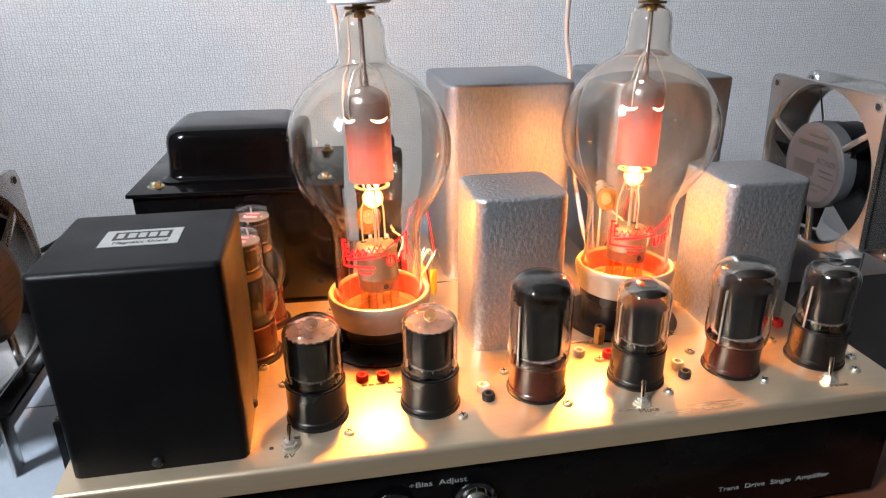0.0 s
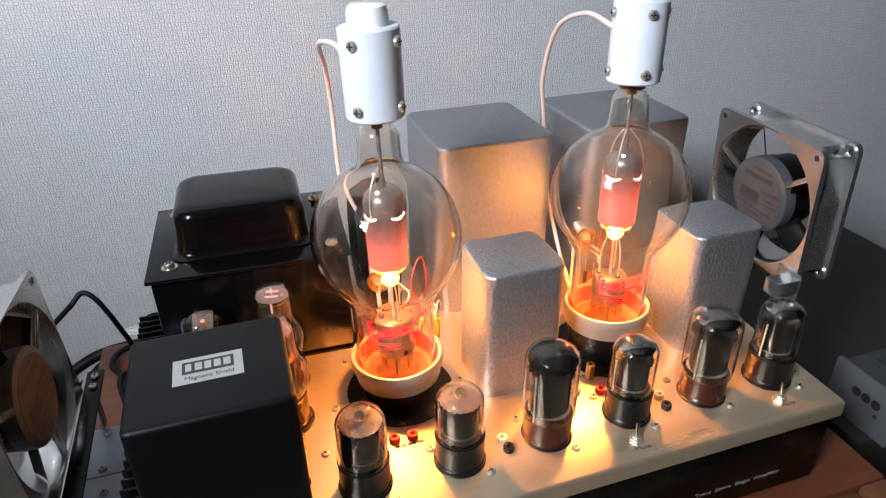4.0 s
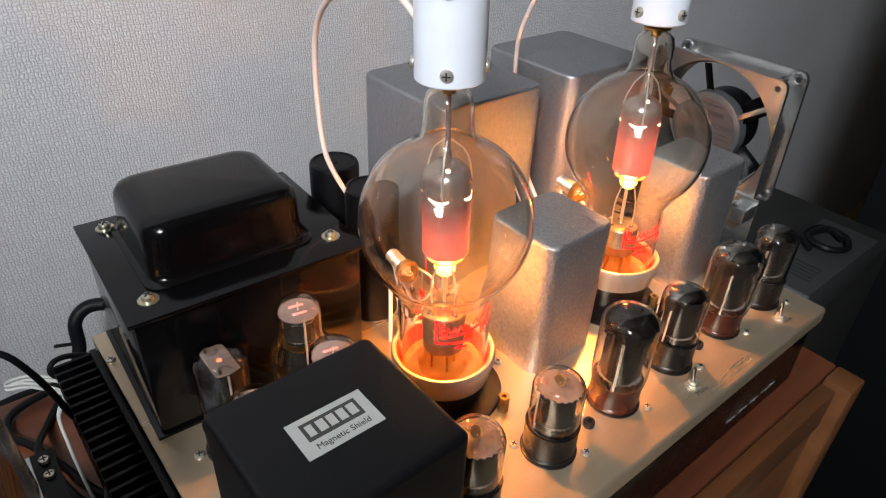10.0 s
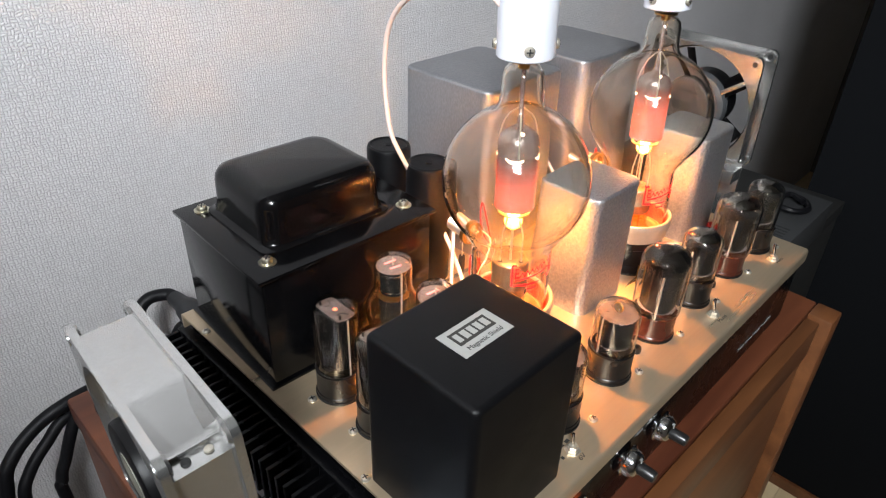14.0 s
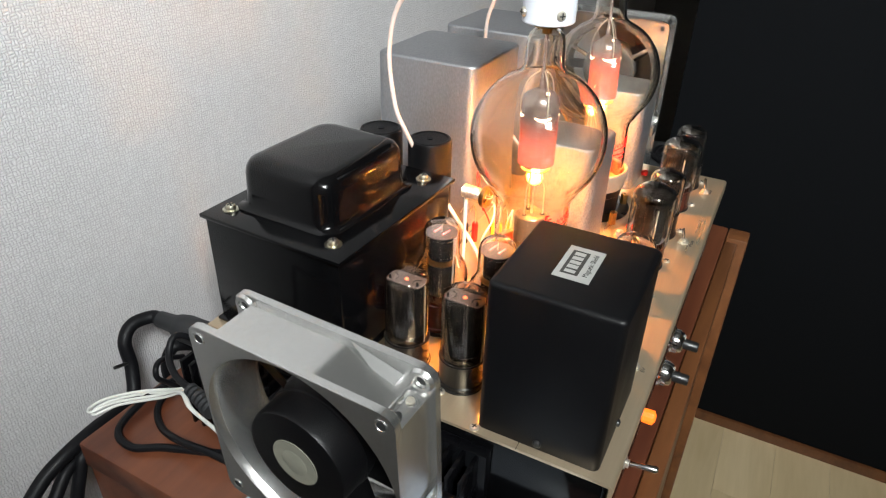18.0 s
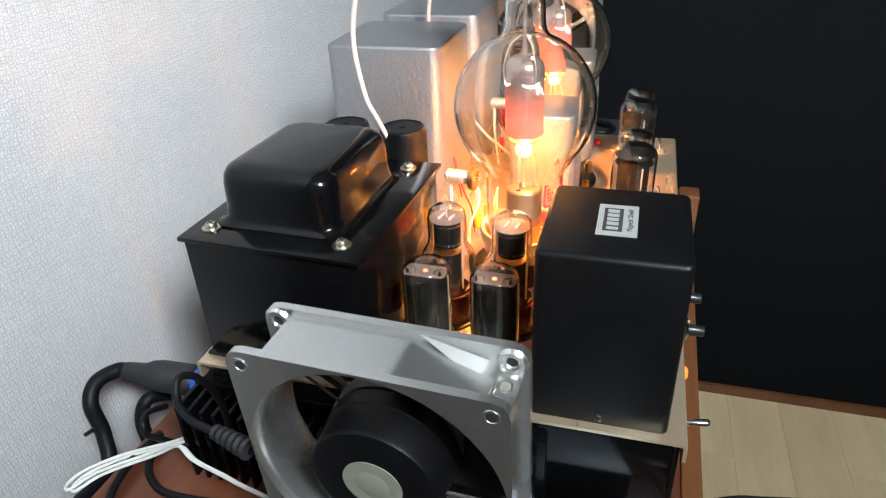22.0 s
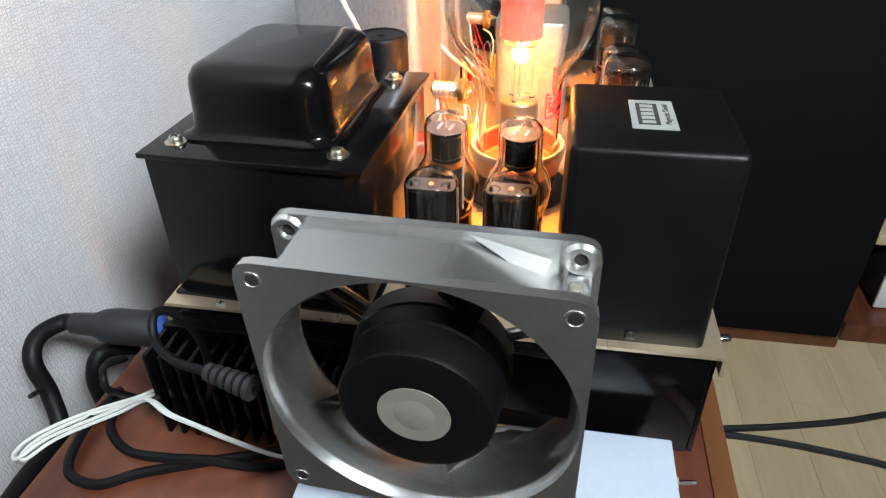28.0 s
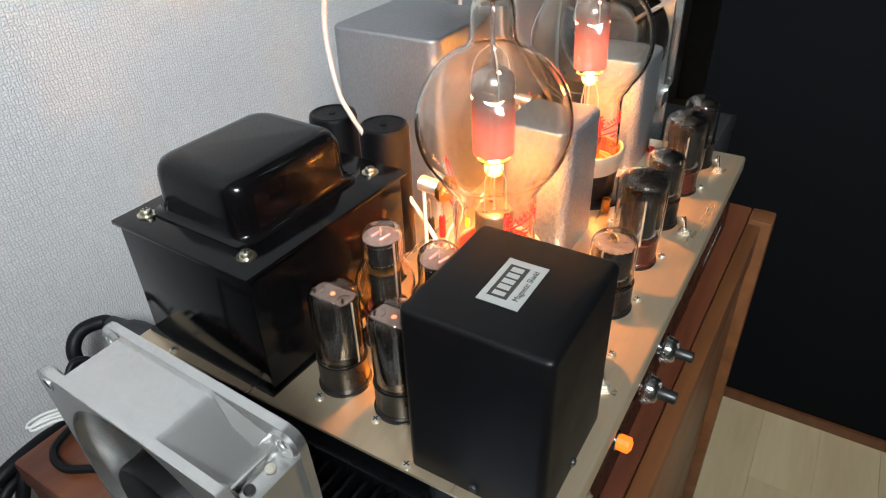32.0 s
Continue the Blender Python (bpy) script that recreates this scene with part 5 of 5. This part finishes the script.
part("plug_body", lathe(B(), [(0, -10), (10.6, -10), (11.8, -8), (12, 20), (10.6, 28), (8, 34), (7, 50), (0, 50)], 32, AXIS), M_greyrub, mc, "dark grey plug body")
part("blue_ring", lathe(B(), [(0, -18), (9, -18), (10, -16), (10, -10), (0, -10)], 32, AXIS), M_blue, mc, "blue plug ring")
part("release_tab", box(B(), -6, 6, 9, 13, -12, 4, 1, rot=AXIS @ pose(0, 0, 0, 0, 0, 180)), M_foil, mc, "ribbed metal release tab")
part("cable", cable(B(), [(29.3, 69.9, -26.6), (28, 80, -26), (12, 86, -26), (0, 84, -36), (-4, 78, -60), (-19, 68, -79.3), (-55.3, 60.1, -71.3), (-83.7, 56.7, -71.3), (-105.5, 57.6, -79.3), (-127.4, 53.3, -92.3), (-140.4, 48.4, -113.3), (-144.2, 43.1, -175.3), (-131.9, 36.2, -475.3)], 5.6, 14, 10), M_rubber, mc, "thick black mains cable")
part("cable", cable(B(), [(53.9, 49.5, -67.3), (39.3, 56.4, -55.3), (27, 61.1, -51.3), (19.4, 64.1, -65.3), (19.2, 64.5, -89.3), (21.4, 63.4, -145.3), (33.1, 57.9, -405.3)], 5.2, 12, 10), M_rubber, mc)
part("cable", cable(B(), [(-23, 55.6, -155.3), (-44.1, 56.9, -95.3), (-82.3, 56.3, -83.3), (-104, 52.1, -95.3), (-122.6, 47.6, -111.3), (-133.5, 42.6, -133.3), (-136.7, 38.1, -205.3), (-125.7, 34, -475.3)], 5.0, 12, 10), M_rubber, mc)
part("cable", cable(B(), [(-28.4, 55.5, -175.3), (-48.4, 55.2, -93.3), (-73.1, 53.9, -79.3), (-84.2, 51.1, -93.3), (-95.9, 49.1, -117.3), (-104.7, 46.1, -135.3), (-106.2, 44.3, -175.3), (-93.1, 38.6, -475.3)], 5.0, 12, 10), M_rubber, mc)
part("tie", rod(B(), (-2, 80, -54), (-20, 74, -44), 1.6, n=8), M_blackpl, mc)
sr = thing("cord_plug", -278.5, 178.9, 32.2, "black ribbed strain relief of the fan's cord", "cable")
for k in range(6):
    part("rib", lathe(B(), [(0, 0), (5.4 - 0.3 * k, 0), (5.4 - 0.3 * k, 2.4), (0, 2.4)], 16, aim((0, 0, 0), (5.8, 24, 1.4)) @ Matrix.Translation((0, 0, 1 + 4.0 * k))), M_greyrub, sr)
part("cord", cable(B(), [(0.6, 0.6, -1.2), (3.6, 12.8, -0.7), (6.6, 24.9, -0), (11.2, 40.7, -0.9), (18.9, 53.6, 1.8), (27.6, 57.5, 8.8), (35.8, 54.7, 4.4), (43.7, 52.1, -12.1), (49.7, 53.5, -33.5), (56.8, 62.1, -67.9), (65.4, 85.5, -92.1), (78, 122.6, -107.2), (64, 125.8, -87.5), (54.9, 124.3, -74.4), (58, 126.5, -66.7), (70.2, 133.9, -72.1), (92.2, 140.8, -88.6)], 2.1, 10, 8), M_rubber, sr, "looped black cord")
loop_wire("cable", [(-194.6, 322.9, TB + 4), (-223.6, 326.4, TB + 4), (-254.2, 318.1, TB + 4), (-261.4, 296.6, TB + 4), (-250.6, 276.1, TB + 4), (-237.1, 241.6, TB + 4), (-224.7, 208, TB + 4), (-206.6, 186.2, TB + 4)], 2.8, M_rubber, "thin black cable lying on the cabinet top", "cable")
loop_wire("cable", [(-204, 319.4, TB + 3), (-224.1, 311.5, TB + 3), (-237.3, 292.4, TB + 3), (-247.7, 259.4, TB + 16.1), (-245, 236.3, TB + 15.4), (-235.2, 208.4, TB + 3), (-217.2, 182.6, TB + 3)], 2.6, M_rubber, "thin black cable lying on the cabinet top", "cable")
for off in (0, 5):
    loop_wire("white_cord", [(-200.8, 279.3 - off, TB + 26.3), (-210.7, 292.9 - off, TB + 20.7), (-218.2, 332.1 - off, TB + 6), (-236.3, 350.7 - off, TB + 5), (-248.6, 355.3 - off, TB + 4), (-253, 349.7 - off, TB + 5), (-238.9, 339.1 - off, TB + 8), (-222.9, 308 - off, TB + 16.8), (-222, 284 - off * 0.6, TB + 30), (-230, 266 - off * 0.6, TB + 30), (-231, 247 - off * 0.6, TB + 23), (-231, 232 - off * 0.6, TB + 16), (-230, 205 - off * 0.6, TB + 6), (-228, 180 - off * 0.6, TB + 4)], 1.1, M_whitecord, "flat white cord folded over the cabinet edge", "cable")
loop_wire("grey_cord", [(-212.3, 197.1, TB + 34), (-220.9, 181.8, TB + 37.6), (-225.5, 162.1, TB + 37.3), (-221.7, 142, TB + 36.1), (-215.8, 121.8, TB + 35.7)], 1.8, M_greyrub, "grey cord hanging beside the heat sink", "cable")

# ---- things across the room ----
sp = thing("loudspeaker", 978, -238, FL, "tall black cloth-covered floor loudspeaker on a wooden plinth", "loudspeaker")
part("plinth", box(B(), -206, 205, -350, 350, 0, 24, 2), M_pine, sp, "orange wooden plinth")
part("cabinet", box(B(), -200, 205, -348, 348, 24.1, 1420, 3), M_grille, sp, "black cabinet with cloth grille")
rk = thing("hifi_rack", 1010, -830, FL, "low wooden rack holding a cream-white unit", "rack")
part("base_board", box(B(), -210, 210, -220, 225, 0, 48, 2), M_cherry, rk, "red-brown base board")
part("shelf", box(B(), -160, 210, -220, 205, 226, 252, 2), M_maple, rk, "pale wooden shelf")
for sy in (-220, 187):
    part("side_panel", box(B(), -120, 210, sy, sy + 18, 48.1, 640, 1.5), M_dark, rk)
part("back_panel", box(B(), 200, 210, -202, 187, 48.1, 640), M_dark, rk)
part("top_board", box(B(), -160, 210, -220, 205, 640.1, 664, 2), M_maple, rk)
un = thing("amplifier_unit", 1010, -860, FL + 48, "cream-white faced hi-fi unit standing in the rack", "hi-fi unit")
part("case", box(B(), -138, 180, -150, 175, 3, 155, 2), M_dark, un)
part("face", box(B(), -148, -138.1, -160, 182, 5, 158, 4), M_porc, un, "cream-white front face")
part("switch_plate", box(B(), -151, -148.1, 96, 116, 40, 62, 1), M_chrome, un)
part("switch", box(B(), -155, -151.1, 102, 112, 44, 58, 1), M_blackpl, un)
for fy in (-120, 140):
    part("foot", lathe(B(), [(0, 0), (12, 0), (12, 3), (0, 3)], 20, Matrix.Translation((-60, fy, 0))), M_rubber, un)
un2 = thing("amplifier_unit", 1010, -850, FL + 252, "grey metal hi-fi unit on the rack shelf", "hi-fi unit")
part("case", box(B(), -130, 180, -160, 160, 3, 120, 2), M_grey, un2)
part("foot", lathe(B(), [(0, 0), (12, 0), (12, 3), (0, 3)], 20), M_rubber, un2)
loop_wire("floor_cable", [(340, 120, FL + 7), (400, -60, FL + 7), (470, -220, FL + 7), (486, -285, FL + 7), (510, -402, FL + 7), (546, -540, FL + 7), (594, -684, FL + 7), (700, -1100, FL + 7)], 6.5, M_greyrub, "thick grey cable lying on the floor", "cable")
loop_wire("floor_cable", [(325, 110, FL + 7), (385, -80, FL + 7), (460, -220, FL + 7), (474, -290, FL + 7), (472, -392, FL + 7), (458, -510, FL + 7), (434, -616, FL + 7), (350, -850, FL + 7), (310, -1200, FL + 7)], 6.5, M_greyrub, "thick grey cable lying on the floor", "cable")
st = thing("dark_stand", 560, 230, FL, "dark grey stand beside the wooden cabinet", "stand")
part("body", box(B(), -150, 200, -180, 180, 0, 600, 2), M_stand, st)
part("top_board", box(B(), -152, 202, -182, 182, 600.1, 624, 2), M_stand, st)
du = thing("desk_unit", 430, 72, -160, "grey metal unit with light front panel and slots", "hi-fi unit")
part("case", box(B(), 0.1, 190, -34, 34, 2, 54, 1.5), M_dark, du)
fp = part("face_panel", box(B(), -6, 0, -37, 37, 0, 57, 1.2), M_lightgrey, du, "light grey face panel")
for k in range(3):
    part("slot", lathe(B(), [(0, 0), (5, 0), (5, 0.4), (0, 0.4)], 20, Matrix.Translation((-6, -15 + 11 * k, 36)) @ pose(0, 0, 0, 0, -90)), M_slot, fp)
part("slot", lathe(B(), [(0, 0), (2, 0), (2, 0.4), (0, 0.4)], 16, Matrix.Translation((-6, -18, 24)) @ pose(0, 0, 0, 0, -90)), M_slot, fp)
for k in range(5):
    part("case_vent", box(B(), 30 + 8 * k, 33 + 8 * k, -22, 22, 53.9, 54.2), M_slot, du)
loop_wire("coiled_cable", [(520, 80, -101), (545, 100, -101), (580, 96, -101), (584, 68, -101), (556, 52, -100), (532, 66, -98), (540, 92, -97), (576, 84, -96), (566, 62, -96)], 4, M_rubber, "black cable coiled on the grey unit", "cable")

# ---- floor boards, laid last ----
bw = 105.0
board_me = {}
for k in range(32):
    y0 = -2760 + bw * k
    for j in range(3):
        ln = 1430.0
        x0 = -1795 + ln * j + (ln / 3) * (k % 3) - ln / 3
        a, b = max(x0, -829), min(x0 + ln, 2395)
        if b - a < 60:
            continue
        key = round(b - a)
        if key not in board_me:
            h = (b - a) / 2
            board_me[key] = mesh_of("board", box(B(), -h + 0.15, h - 0.15, -bw / 2 + 0.15, bw / 2 - 0.15, -4, 0, 0.35, 1), M_maple)
        o = new("board", board_me[key])
        o.parent = floor
        o.matrix_parent_inverse = floor.matrix_basis.inverted()
        o.location = P((a + b) / 2, y0 + bw / 2, FL)
